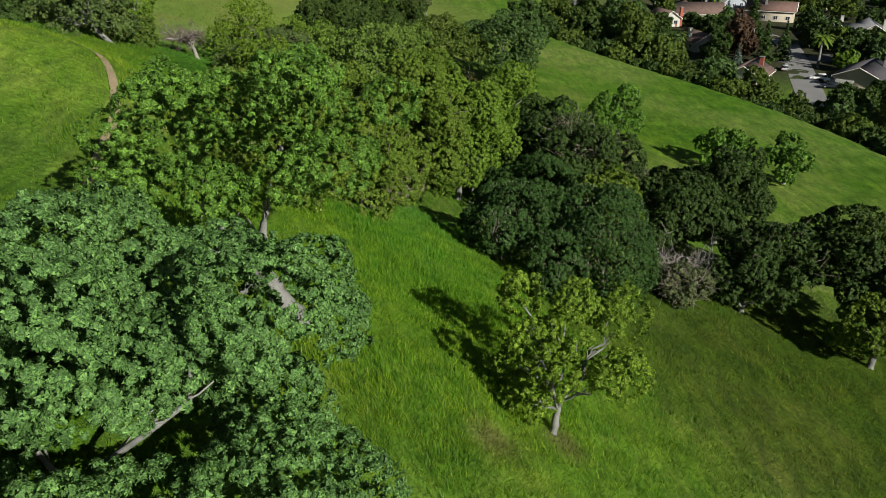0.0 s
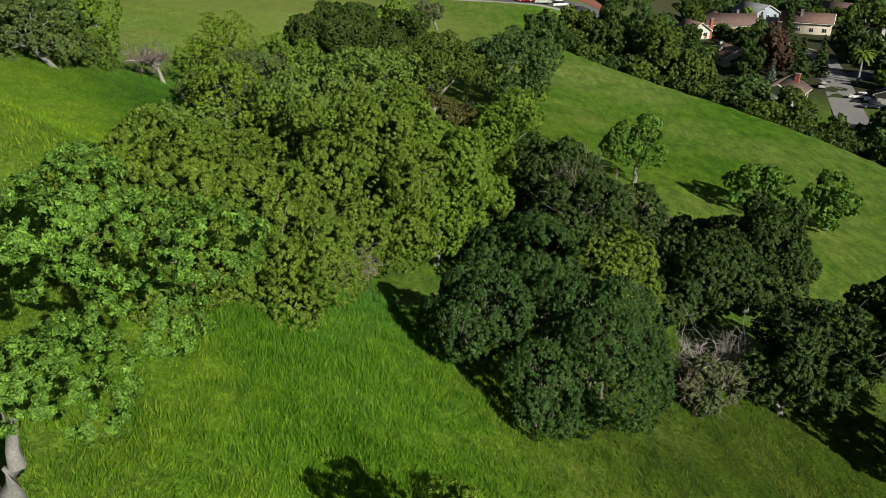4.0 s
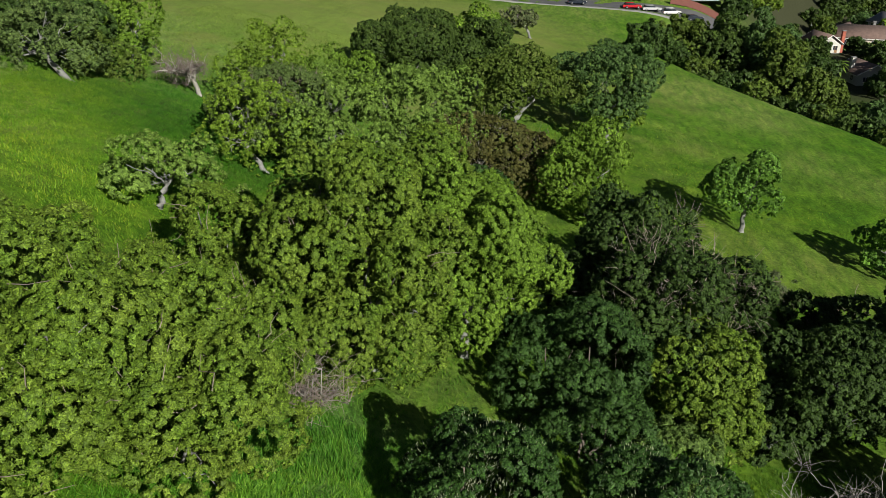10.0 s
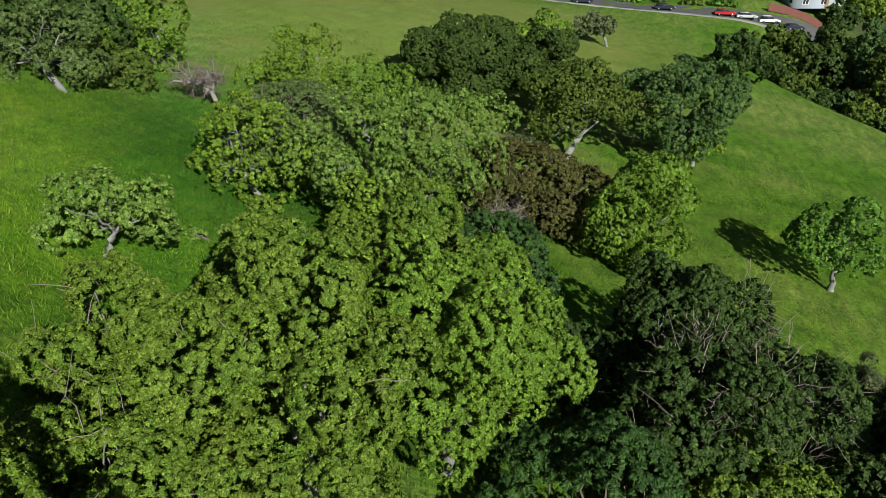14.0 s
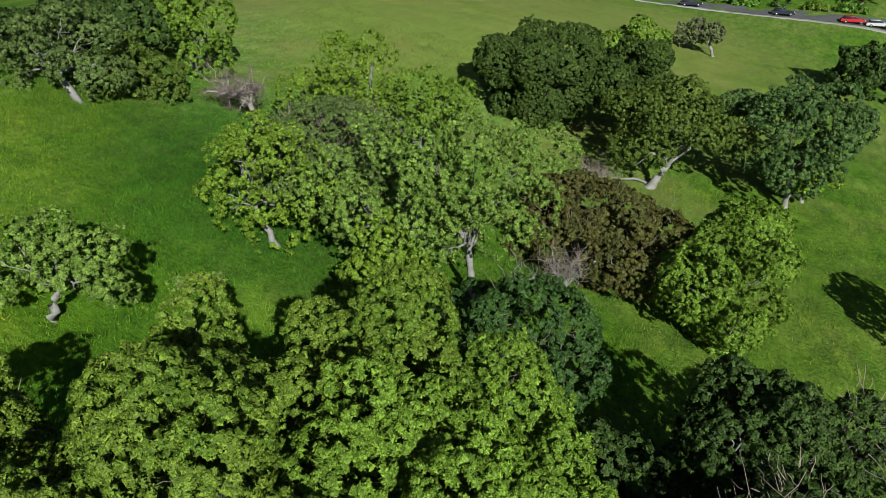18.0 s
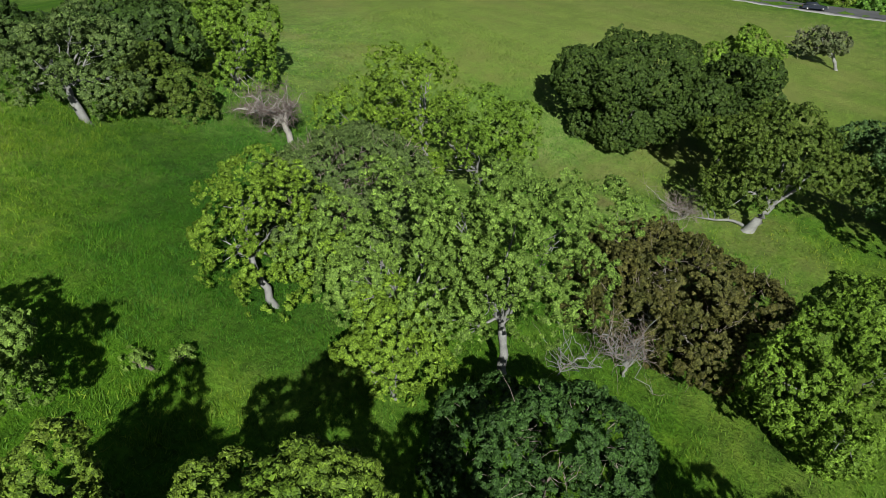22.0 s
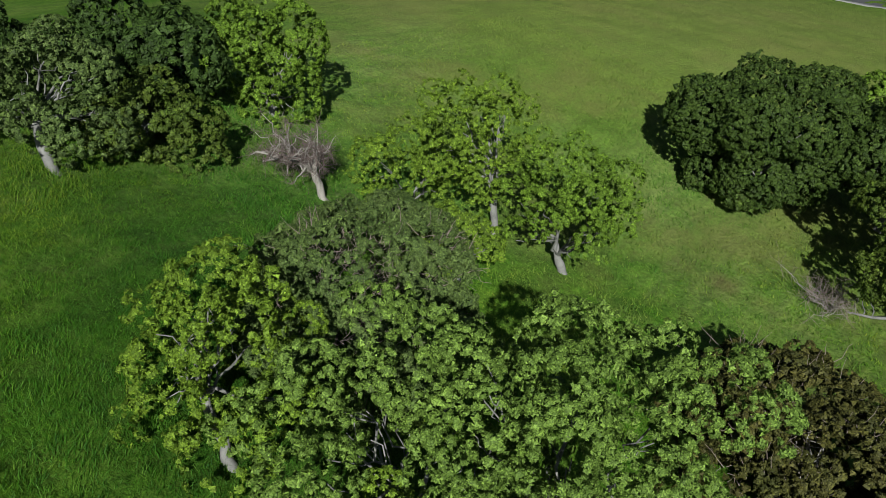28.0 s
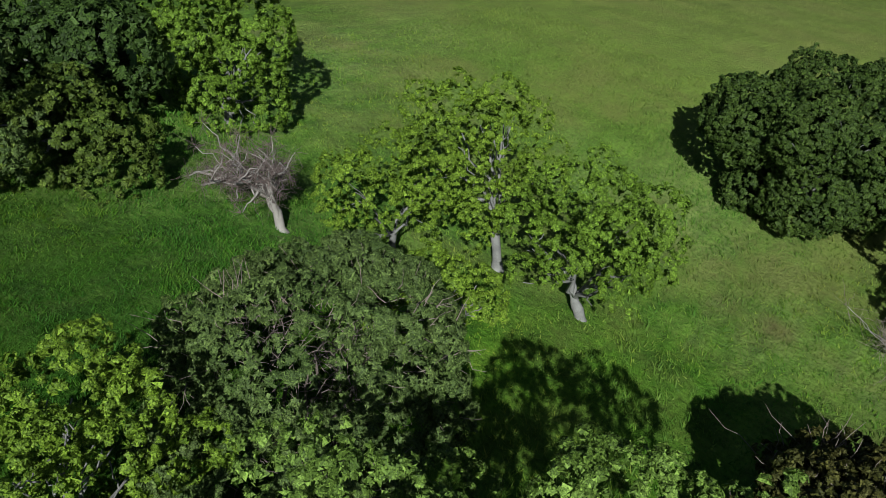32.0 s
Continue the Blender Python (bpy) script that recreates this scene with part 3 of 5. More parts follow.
tree(-2.2, 52.2, (-2.2, 51.8), 9.7, (3.8, 4.2), 9.8, "olive", "tall olive-green live oak in the middle of the grove", lobes=20, size=0.34, clump=0.144, leaf=0.055, limbs=4, bare=40, gaps=0.13)
tree(1.2, 57.4, (1.7, 56.8), 7.6, (3.3, 3.8), 9.6, "bright", "bright green oak with a wide domed crown", lobes=18, size=0.34, clump=0.144, leaf=0.055, limbs=4, gaps=0.13)
tree(-6.0, 46.6, (-5.8, 46.8), 6.8, (2.6, 2.5), 5.6, "olive", "small olive-green oak beside larger ones", lobes=10, clump=0.144, leaf=0.055, limbs=3, gaps=0.13, bare=40)
bush(3.6, 43.0, 4.3, (2.7, 2.9), "glossy", "dark glossy buckeye bush with pale flower spikes", "buckeye_bush", lobes=9, size=0.56, leaf=0.056, clump=0.115, candles=1500, ragged=0.06)
bush(9.4, 41.8, 4.6, (3.2, 3.4), "glossy", "large dark glossy buckeye bush with pale flower spikes", "buckeye_bush", lobes=10, size=0.52, leaf=0.056, clump=0.115, candles=1900, ragged=0.06)
bush(6.5, 39.3, 2.3, (1.9, 2.0), "glossy", "low dark glossy buckeye bush in front of taller ones", "buckeye_bush", lobes=6, size=0.56, leaf=0.056, clump=0.115, candles=600, ragged=0.06)
bush(6.8, 56.6, 0.8, (3.4, 3.8), "willow", "blue-green willowy bush with narrow leaves", lobes=9, size=0.55, leaf=0.09, slender=0.3, clump=0.2)
bush(7.8, 51.6, 0.2, (2.6, 2.8), "willow", "blue-green willowy bush sloping towards the buckeyes", lobes=8, size=0.55, leaf=0.085, slender=0.3, clump=0.2)
bush(10.9, 52.6, -2.6, (2.6, 2.2), "scrub", "light green willowy bush sprawling down the hollow", lobes=7, size=0.55, leaf=0.085, slender=0.32, clump=0.2)
bush(12.4, 50.4, -3.2, (2.6, 2.4), "scrub", "low light green bush behind the buckeyes", lobes=7, size=0.55, leaf=0.09, slender=0.32, clump=0.166)
tree(11.6, 62.0, (11.3, 62.4), 2.6, (3.9, 4.4), 8.6, "dark", "dark green oak with grey dead twigs", lobes=12, clump=0.166, leaf=0.076, limbs=5, bare=420)
tree(15.6, 67.0, (15.2, 66.8), -0.6, (3.4, 3.4), 7.0, "dark", "dark live oak full of grey dead branches", lobes=9, clump=0.166, leaf=0.076, limbs=4, bare=420)
tree(13.8, 57.0, (14.0, 57.0), -2.2, (2.3, 2.4), 5.6, "olive", "small olive-green oak in the hollow", lobes=8, clump=0.166, leaf=0.07, limbs=3)
tree(17.2, 58.6, (17.2, 58.8), -4.4, (2.0, 2.0), 3.8, "dark", "small dark rounded oak in the shade of the hollow", lobes=8, clump=0.166, leaf=0.08, limbs=3)
tree(20.8, 62.2, (20.9, 62.4), -2.6, (4.3, 4.2), 7.4, "dark", "broad dark green oak at the foot of the slope", lobes=13, size=0.4, clump=0.173, leaf=0.08, limbs=4, gaps=0.2)
tree(28.0, 68.5, (28.0, 68.5), -1.2, (2.4, 2.4), 9.0, "dark", "tall narrow dark oak", lobes=9, clump=0.166, leaf=0.09, limbs=4)
tree(26.0, 54.0, (26.0, 54.0), -3.4, (4.2, 4.2), 6.0, "dark", "dark spreading oak above the grass", lobes=10, clump=0.166, leaf=0.09, limbs=4, bare=120)
tree(31.5, 51.0, (31.5, 51.0), -3.4, (4.4, 4.2), 6.8, "dark", "dark spreading oak with mixed olive leaves", lobes=10, clump=0.166, leaf=0.09, limbs=4)
tree(30.5, 46.0, (30.5, 46.0), -5.4, (3.2, 3.0), 5.0, "olive", "low olive-green oak on the slope", lobes=8, clump=0.166, leaf=0.09, limbs=3)
tree(36.0, 60.0, (36.0, 60.0), -5.0, (4.2, 4.2), 6.0, "deep", "dark oak on the far side of the hollow", lobes=9, clump=0.166, leaf=0.12, limbs=3)
tree(24.6, 72.5, (24.6, 72.5), -6.2, (3.4, 3.2), 4.6, "dark", "low dark oak among dry brush", lobes=8, clump=0.166, leaf=0.12, limbs=3, bare=200)
tree(4.0, 22.6, (4.5, 23.5), 7.7, (3.1, 2.9), 6.0, "yellowgreen", "young yellow-green oak with a short grey trunk", lobes=18, size=0.23, clump=0.122, leaf=0.046, cover=1.0, trunk_r=0.17, limbs=8, ragged=0.4, gaps=0.4)
tree(-16.4, 60.2, (-15.9, 60.9), 7.2, (3.3, 2.6), 3.7, "pale", "small gnarled pale-green oak with a twisted trunk", lobes=11, size=0.34, clump=0.151, leaf=0.054, cover=0.95, trunk_r=0.22, limbs=6, lean=(0.7, 0.4, 1.6), gaps=0.28)
tree(-15.8, 74.2, (-17.0, 75.4), 7.5, (3.5, 3.6), 6.9, "yellowgreen", "yellow-green oak with a pale leaning trunk", lobes=18, size=0.28, clump=0.151, leaf=0.054, cover=0.95, trunk_r=0.21, limbs=8, lean=(-1.8, 0.3, 2.4), ragged=0.5, gaps=0.62)
tree(-9.6, 76.6, (-10.6, 76.8), 7.8, (4.2, 4.0), 8.4, "pale", "pale green oak with grey limbs showing between the leaves", lobes=22, size=0.26, clump=0.151, leaf=0.054, cover=0.95, trunk_r=0.22, limbs=9, ragged=0.5, gaps=0.48)
tree(-6.0, 78.6, (-5.9, 79.0), 8.2, (4.0, 3.8), 8.6, "pale", "pale grey-green oak with a stout forked trunk", lobes=22, size=0.25, clump=0.151, leaf=0.054, cover=0.95, trunk_r=0.24, limbs=9, ragged=0.5, gaps=0.48, lean=(-0.3, 0.2, 3.6))
tree(-8.6, 73.6, (-8.8, 73.8), 4.0, (2.1, 2.0), 5.6, "yellowgreen", "young yellow-green oak beneath a larger one", lobes=9, clump=0.151, leaf=0.054, limbs=4, trunk_r=0.13, gaps=0.28, cover=0.95)
bush(-18.0, 82.1, 6.7, (5.3, 4.7), "sage", "grey-green thicket with bare twigs on top", lobes=13, leaf=0.09, slender=0.24, clump=0.156, bare=800)
tree(-22.6, 97.4, (-23.8, 98.0), 8.0, (3.6, 3.5), 7.8, "yellowgreen", "yellow-green oak with feathery upper branches", lobes=20, size=0.24, clump=0.151, leaf=0.054, cover=0.95, trunk_r=0.28, limbs=7, ragged=0.55, gaps=0.64)
tree(-18.1, 98.2, (-17.2, 96.6), 5.6, (3.9, 3.4), 5.8, "bright", "leaning green oak with a thick short trunk", lobes=17, size=0.28, clump=0.151, leaf=0.054, cover=0.95, trunk_r=0.3, limbs=7, lean=(-0.7, 0.1, 1.2), ragged=0.4, gaps=0.5)
tree(-25.2, 92.6, (-23.8, 92.2), 7.6, (3.3, 3.2), 7.0, "yellowgreen", "yellow-green oak with drooping sprays", lobes=14, size=0.29, clump=0.151, leaf=0.054, cover=0.95, trunk_r=0.2, limbs=5, ragged=0.55, gaps=0.62)
tree(-18.3, 88.8, (-18.2, 88.4), 4.6, (2.4, 2.2), 3.0, "yellowgreen", "small gnarled oak with bent bare limbs and yellow-green leaves", lobes=9, size=0.36, clump=0.151, leaf=0.054, cover=0.95, trunk_r=0.2, limbs=9, gaps=0.5, limb_r=0.5)
bare_tree(-27.9, 89.0, (-1.7, -0.8), 3.1, "dead leafless tree with a grey leaning trunk and tangled twigs", "dead_tree", (-0.5, -0.25, 1.65), 13, 0.24, 1700, (2.5, 2.4), rise=0.3, twig_mat=TWIG_DARK, flat=0.8, twig=0.5)
tree(-1.6, 90.6, (-1.7, 90.8), 1.2, (6.2, 5.4), 8.2, "brown", "rusty brown oak with dry branches showing in a hollow", lobes=15, size=0.38, clump=0.156, leaf=0.075, limbs=8, bare=420, bark=DEADWOOD)
bush(-1.2, 72.6, 2.1, (4.2, 3.6), "willow", "dark green shrub with dry stalks", lobes=10, leaf=0.076, clump=0.166, bare=120)
tree(7.6, 88.6, (7.4, 88.2), 1.6, (4.2, 5.0), 8.6, "bright", "yellow-green oak leaning over the grass", lobes=14, size=0.36, clump=0.166, leaf=0.076, limbs=5, cover=0.85)
tree(-1.8, 111.4, (0.0, 113.2), 2.8, (6.2, 5.2), 6.8, "khaki", "olive-green oak on a thick twisted trunk", lobes=18, size=0.34, clump=0.18, leaf=0.075, limbs=6, trunk_r=0.45, lean=(1.4, 0.6, 2.4), gaps=0.3)
tree(10.0, 117.0, (9.8, 117.0), 3.6, (6.2, 5.6), 10.0, "teal", "blue-green oak behind the twisted one", lobes=18, size=0.34, clump=0.2, leaf=0.085, limbs=4, gaps=0.3)
tree(11.4, 120.0, (11.4, 120.0), -2.4, (3.0, 3.0), 6.0, "yellowgreen", "small yellow-green oak at the edge of the grove", lobes=9, clump=0.166, leaf=0.12, limbs=3)
tree(-14.8, 118.6, (-14.8, 118.6), 7.2, (6.0, 6.0), 11.2, "deep", "round dark green oak with its crown down to the grass", lobes=15, size=0.4, clump=0.158, leaf=0.08, limbs=4, gaps=-0.3)
tree(-6.8, 122.0, (-6.8, 122.0), 6.2, (5.0, 4.8), 9.6, "deep", "dark green oak beside a round one", lobes=12, size=0.4, clump=0.166, leaf=0.085, limbs=4, gaps=0.2)
tree(-9.0, 136.0, (-9.0, 136.0), 5.0, (4.3, 4.3), 8.0, "bright", "green oak standing alone in the upper meadow", lobes=11, clump=0.233, leaf=0.12, limbs=3)
tree(-3.2, 170.0, (-5.5, 170.0), 0.6, (3.4, 3.0), 4.6, "grey", "half-dead oak with thin grey foliage", lobes=9, clump=0.233, leaf=0.16, limbs=6, cover=0.5, bare=120)
tree(18.0, 170.0, (18.0, 170.0), -1.6, (5.0, 5.0), 8.0, "dark", "round dark oak on the brow of the hill", lobes=11, clump=0.389, leaf=0.2, limbs=2)
tree(22.6, 96.0, (22.4, 96.2), -3.2, (3.5, 3.5), 6.2, "green", "rounded mid-green oak on the open slope", lobes=12, size=0.36, clump=0.166, leaf=0.09, limbs=5, cover=0.85, gaps=0.45, ragged=0.35)
tree(36.2, 93.2, (36.2, 93.2), -7.6, (3.8, 3.4), 5.0, "green", "thin green oak on the open slope", lobes=10, size=0.36, clump=0.166, leaf=0.12, limbs=5, cover=0.8, gaps=0.45, ragged=0.35)
tree(43.0, 91.0, (43.0, 91.0), -7.4, (3.2, 3.2), 6.0, "green", "upright green oak on the open slope", lobes=10, size=0.36, clump=0.166, leaf=0.12, limbs=4, cover=0.9, gaps=0.45, ragged=0.35)
tree(-32.3, 77.2, (-36.0, 79.0), 11.6, (5.0, 4.4), 6.4, "sage", "grey-green oak with a pale forked trunk leaning out", lobes=17, size=0.3, clump=0.16, leaf=0.065, cover=0.9, trunk_r=0.26, limbs=11, lean=(-2.4, 0.4, 2.2), gaps=0.5, limb_r=0.5)
tree(-35.0, 83.2, (-34.8, 83.0), 9.0, (3.8, 3.6), 6.8, "khaki", "olive-brown oak between taller trees", lobes=12, clump=0.166, leaf=0.076, limbs=4, gaps=0.42)
tree(-36.2, 92.2, (-37.1, 92.8), 12.0, (3.4, 3.3), 8.8, "bright", "fresh green oak with hanging sprays", lobes=14, size=0.38, clump=0.158, leaf=0.07, limbs=6, gaps=0.42)
tree(-40.0, 86.0, (-40.0, 86.0), 12.6, (4.8, 4.6), 8.4, "dark", "dark oak at the back of the group", lobes=12, clump=0.233, leaf=0.12, limbs=4, gaps=0.25)
tree(-44.5, 78.0, (-44.5, 78.0), 12.0, (4.6, 4.4), 7.4, "dark", "olive-green oak at the edge of the group", lobes=12, clump=0.233, leaf=0.12, limbs=4)
bare_tree(17.0, 50.8, (0.4, 0.6), 2.4, "grey leafless bush in the hollow", "dead_bush", (0.1, 0.1, 0.4), 8, 0.08, 220, (1.5, 1.5), twig_mat=DEADWOOD)
bare_tree(20.2, 54.2, (0.6, 0.4), 2.2, "grey leafless bush with pale crooked stems", "dead_bush", (0.1, 0.1, 0.4), 7, 0.09, 260, (1.6, 1.4), twig_mat=DEADWOOD)
tree(9.4, 69.6, (9.4, 69.6), 2.8, (3.4, 3.4), 8.6, "dark", "dark olive oak at the head of the hollow", lobes=11, clump=0.166, leaf=0.076, limbs=4)
tree(13.2, 59.2, (13.0, 59.4), 0.2, (3.0, 3.0), 7.0, "olive", "olive oak growing against a darker one", lobes=9, clump=0.166, leaf=0.076, limbs=3)
tree(5.4, 66.0, (5.4, 66.0), 0.0, (3.0, 3.0), 5.4, "dark", "dark low oak in the shaded hollow", lobes=9, clump=0.166, leaf=0.076, limbs=3)
tree(25.4, 65.4, (25.4, 65.4), -3.0, (4.0, 4.0), 7.0, "dark", "dark bluish oak among others in the hollow", lobes=10, clump=0.166, leaf=0.09, limbs=3)
tree(12.6, 73.6, (12.6, 73.6), -0.4, (2.8, 2.8), 7.4, "dark", "dark oak with bare grey twigs on top", lobes=8, clump=0.166, leaf=0.076, limbs=3, bare=320)
tree(17.2, 48.6, (17.2, 48.8), -4.2, (2.0, 2.0), 3.4, "grey", "low grey-green shrub-like oak among dry stems", lobes=7, clump=0.145, leaf=0.08, limbs=3, bare=200)
tree(22.6, 50.6, (22.6, 50.8), -4.4, (3.0, 3.0), 5.4, "dark", "dark low oak at the edge of the grass", lobes=8, clump=0.176, leaf=0.076, limbs=3)
bush(19.4, 76.4, -6.6, (1.6, 1.6), "dark", "small dark bush on the open slope", lobes=6, leaf=0.085)
bush(22.6, 80.0, -7.4, (1.3, 1.3), "grey", "small grey bush on the open slope", lobes=5, leaf=0.085)
tree(-6.4, 57.6, (-6.2, 57.8), 7.3, (2.6, 2.4), 6.0, "olive", "olive-green live oak in the row at the edge of the grove", lobes=11, size=0.38, clump=0.14, leaf=0.052, limbs=4, gaps=0.13)
bush(-4.4, 48.2, 3.0, (1.8, 1.8), "olive", "olive undergrowth below the oaks", lobes=7, leaf=0.07)
tree(-1.8, 59.8, (-1.6, 59.6), 7.9, (3.8, 3.8), 9.6, "olive", "olive-green live oak at the back of the grove", lobes=20, size=0.34, clump=0.144, leaf=0.055, limbs=4, gaps=0.13)
tree(2.4, 61.8, (2.2, 61.6), 5.6, (3.4, 3.2), 8.8, "bright", "bright green oak at the edge of the hollow", lobes=16, size=0.34, clump=0.144, leaf=0.055, limbs=4, gaps=0.13)
bare_tree(-2.2, 84.4, (0.2, -0.2), 2.6, "tangle of grey dead branches beside a brown oak", "dead_bush", (0.2, 0.1, 0.6), 6, 0.09, 260, (1.4, 1.2), mat=BARK)
bare_tree(-2.9, 46.4, (-0.2, 0.3), 1.0, "low tangle of pale dry brushwood at the foot of an oak", "dead_brush", (0.0, 0.0, 0.2), 9, 0.05, 520, (1.3, 1.0), rise=0.7)
bare_tree(-4.6, 81.4, (0.6, 0.9), 0.9, "pale fallen branches lying in the grass", "fallen_branch", (0.2, 0.2, 0.25), 5, 0.045, 30, (1.2, 1.2), mat=BARK)
bare_tree(-6.3, 109.2, (0.0, 0.0), 1.1, "low grey dead scrub in the grass", "dead_scrub", (0.0, 0.0, 0.2), 9, 0.05, 420, (1.7, 1.1))
bush(-16.0, 66.8, 2.1, (0.45, 0.4), "pale", "small broad-leaved weed in the grass", "weed", "weed", lobes=5, clump=0.15, leaf=0.06)
bush(-15.2, 68.3, 1.7, (0.35, 0.3), "pale", "small pale weed in the grass", "weed", "weed", lobes=5, clump=0.15, leaf=0.06)


def fallen_log(x0, y0, x1, y1, r, label):
    """A grey dead limb that lies on the ground."""
    rng = np.random.default_rng(int(abs(x0 * 31 + y0)))
    z0 = ground_z(x0, y0)
    root = thing("fallen_log", x0, y0, z0, label, "log")
    s = np.linspace(0, 1, 9)
    px, py = x0 + (x1 - x0) * s, y0 + (y1 - y0) * s + 0.25 * np.sin(s * 7)
    P = np.stack([px - x0, py - y0, soil(px, py) - z0 + r * 0.7 + 0.25 * np.sin(s * 3.1)], -1)
    V, Q = tube(P, r * (1.1 - 0.7 * s), 8)
    part("stem", mesh_of("stem", V, Q, mats=[BARK], smooth=True), root)
    for j in (3, 5, 6, 7):
        p, pr = bough(rng, P[j], P[j] + np.array([rng.normal(0, 0.6), rng.normal(0, 0.6), rng.uniform(0.3, 0.9)]), r * 0.35, 0.015, 5, 0.1)
        V, Q = tube(p, pr, 5)
        part("branch", mesh_of("branch", V, Q, mats=[BARK], smooth=True), root)


fallen_log(-2.0, 111.8, -5.4, 109.9, 0.13, "grey fallen limb beside the twisted oak")
tree(-5.4, 92.4, (-5.6, 92.6), 0.5, (3.2, 2.9), 5.0, "brown", "small olive-brown oak beside a larger one", lobes=11, size=0.34, clump=0.158, leaf=0.075, limbs=5, bare=120, bark=DEADWOOD)
# ---- the town beyond the brow ----
WALL_WHITE = plain("wall_white", (0.46, 0.45, 0.42), 0.85, 0.08, 1.0)
WALL_CREAM = plain("wall_cream", (0.42, 0.38, 0.31), 0.85, 0.1, 1.0)
WALL_GREY = plain("wall_blue_grey", (0.30, 0.34, 0.40), 0.85, 0.1, 1.0)
ROOF_BROWN = plain("roof_brown", (0.13, 0.085, 0.072), 0.9, 0.35, 4.0, 0.4)
ROOF_GREY = plain("roof_grey", (0.16, 0.165, 0.18), 0.9, 0.3, 4.0, 0.4)
ROOF_RED = plain("roof_red", (0.15, 0.09, 0.075), 0.9, 0.3, 4.0, 0.4)
ROOF_DARK = plain("roof_dark", (0.065, 0.06, 0.07), 0.9, 0.3, 4.0, 0.4)
TRIM = plain("trim_white", (0.78, 0.77, 0.74), 0.6, 0.05)
BRICK_RED = plain("brick_red", (0.32, 0.09, 0.06), 0.9, 0.25, 6.0, 0.3)
GLASS = plain("window_glass", (0.03, 0.035, 0.045), 0.12, 0.2)
ASPHALT = plain("asphalt", (0.075, 0.077, 0.082), 0.9, 0.3, 1.5, 0.2)
CONCRETE = plain("concrete", (0.21, 0.21, 0.21), 0.9, 0.15, 1.0)
FENCE_RED = plain("fence_red", (0.15, 0.05, 0.04), 0.8, 0.2, 3.0)
FENCE_BROWN = plain("fence_brown", (0.25, 0.145, 0.075), 0.85, 0.3, 3.0)
RUBBER = plain("tyre_rubber", (0.02, 0.02, 0.02), 0.8, 0.2)
STEEL = plain("wheel_steel", (0.4, 0.4, 0.42), 0.35, 0.1, metal=1.0)
PAINTS = {k: plain("car_paint_" + k, c, 0.25, 0.05) for k, c in
          {"white": (0.75, 0.75, 0.76), "red": (0.42, 0.02, 0.03), "silver": (0.45, 0.46, 0.48), "dark": (0.02, 0.025, 0.04)}.items()}


def box_mesh(name, lo, hi, mat, bevel=0.0):
    bm = bmesh.new()
    bmesh.ops.create_cube(bm, size=1.0)
    for v in bm.verts:
        v.co = Vector([(a + b) / 2 + (b - a) * c for a, b, c in zip(lo, hi, v.co)])
    if bevel:
        bmesh.ops.bevel(bm, geom=bm.edges[:], offset=bevel, segments=1, affect="EDGES")
    me = bpy.data.meshes.new(name)
    bm.to_mesh(me)
    bm.free()
    me.materials.append(mat)
    return me


def gable_walls(w, d, h, rise):
    """Four walls with pointed ends; the ridge runs along y."""
    a, b = w / 2, d / 2
    V = [(-a, -b, 0), (a, -b, 0), (a, b, 0), (-a, b, 0), (-a, -b, h), (a, -b, h), (a, b, h), (-a, b, h), (0, -b, h + rise), (0, b, h + rise)]
    Q = [(0, 1, 5, 4), (1, 2, 6, 5), (2, 3, 7, 6), (3, 0, 4, 7)]
    return V, Q, [(4, 5, 8), (6, 7, 9)]


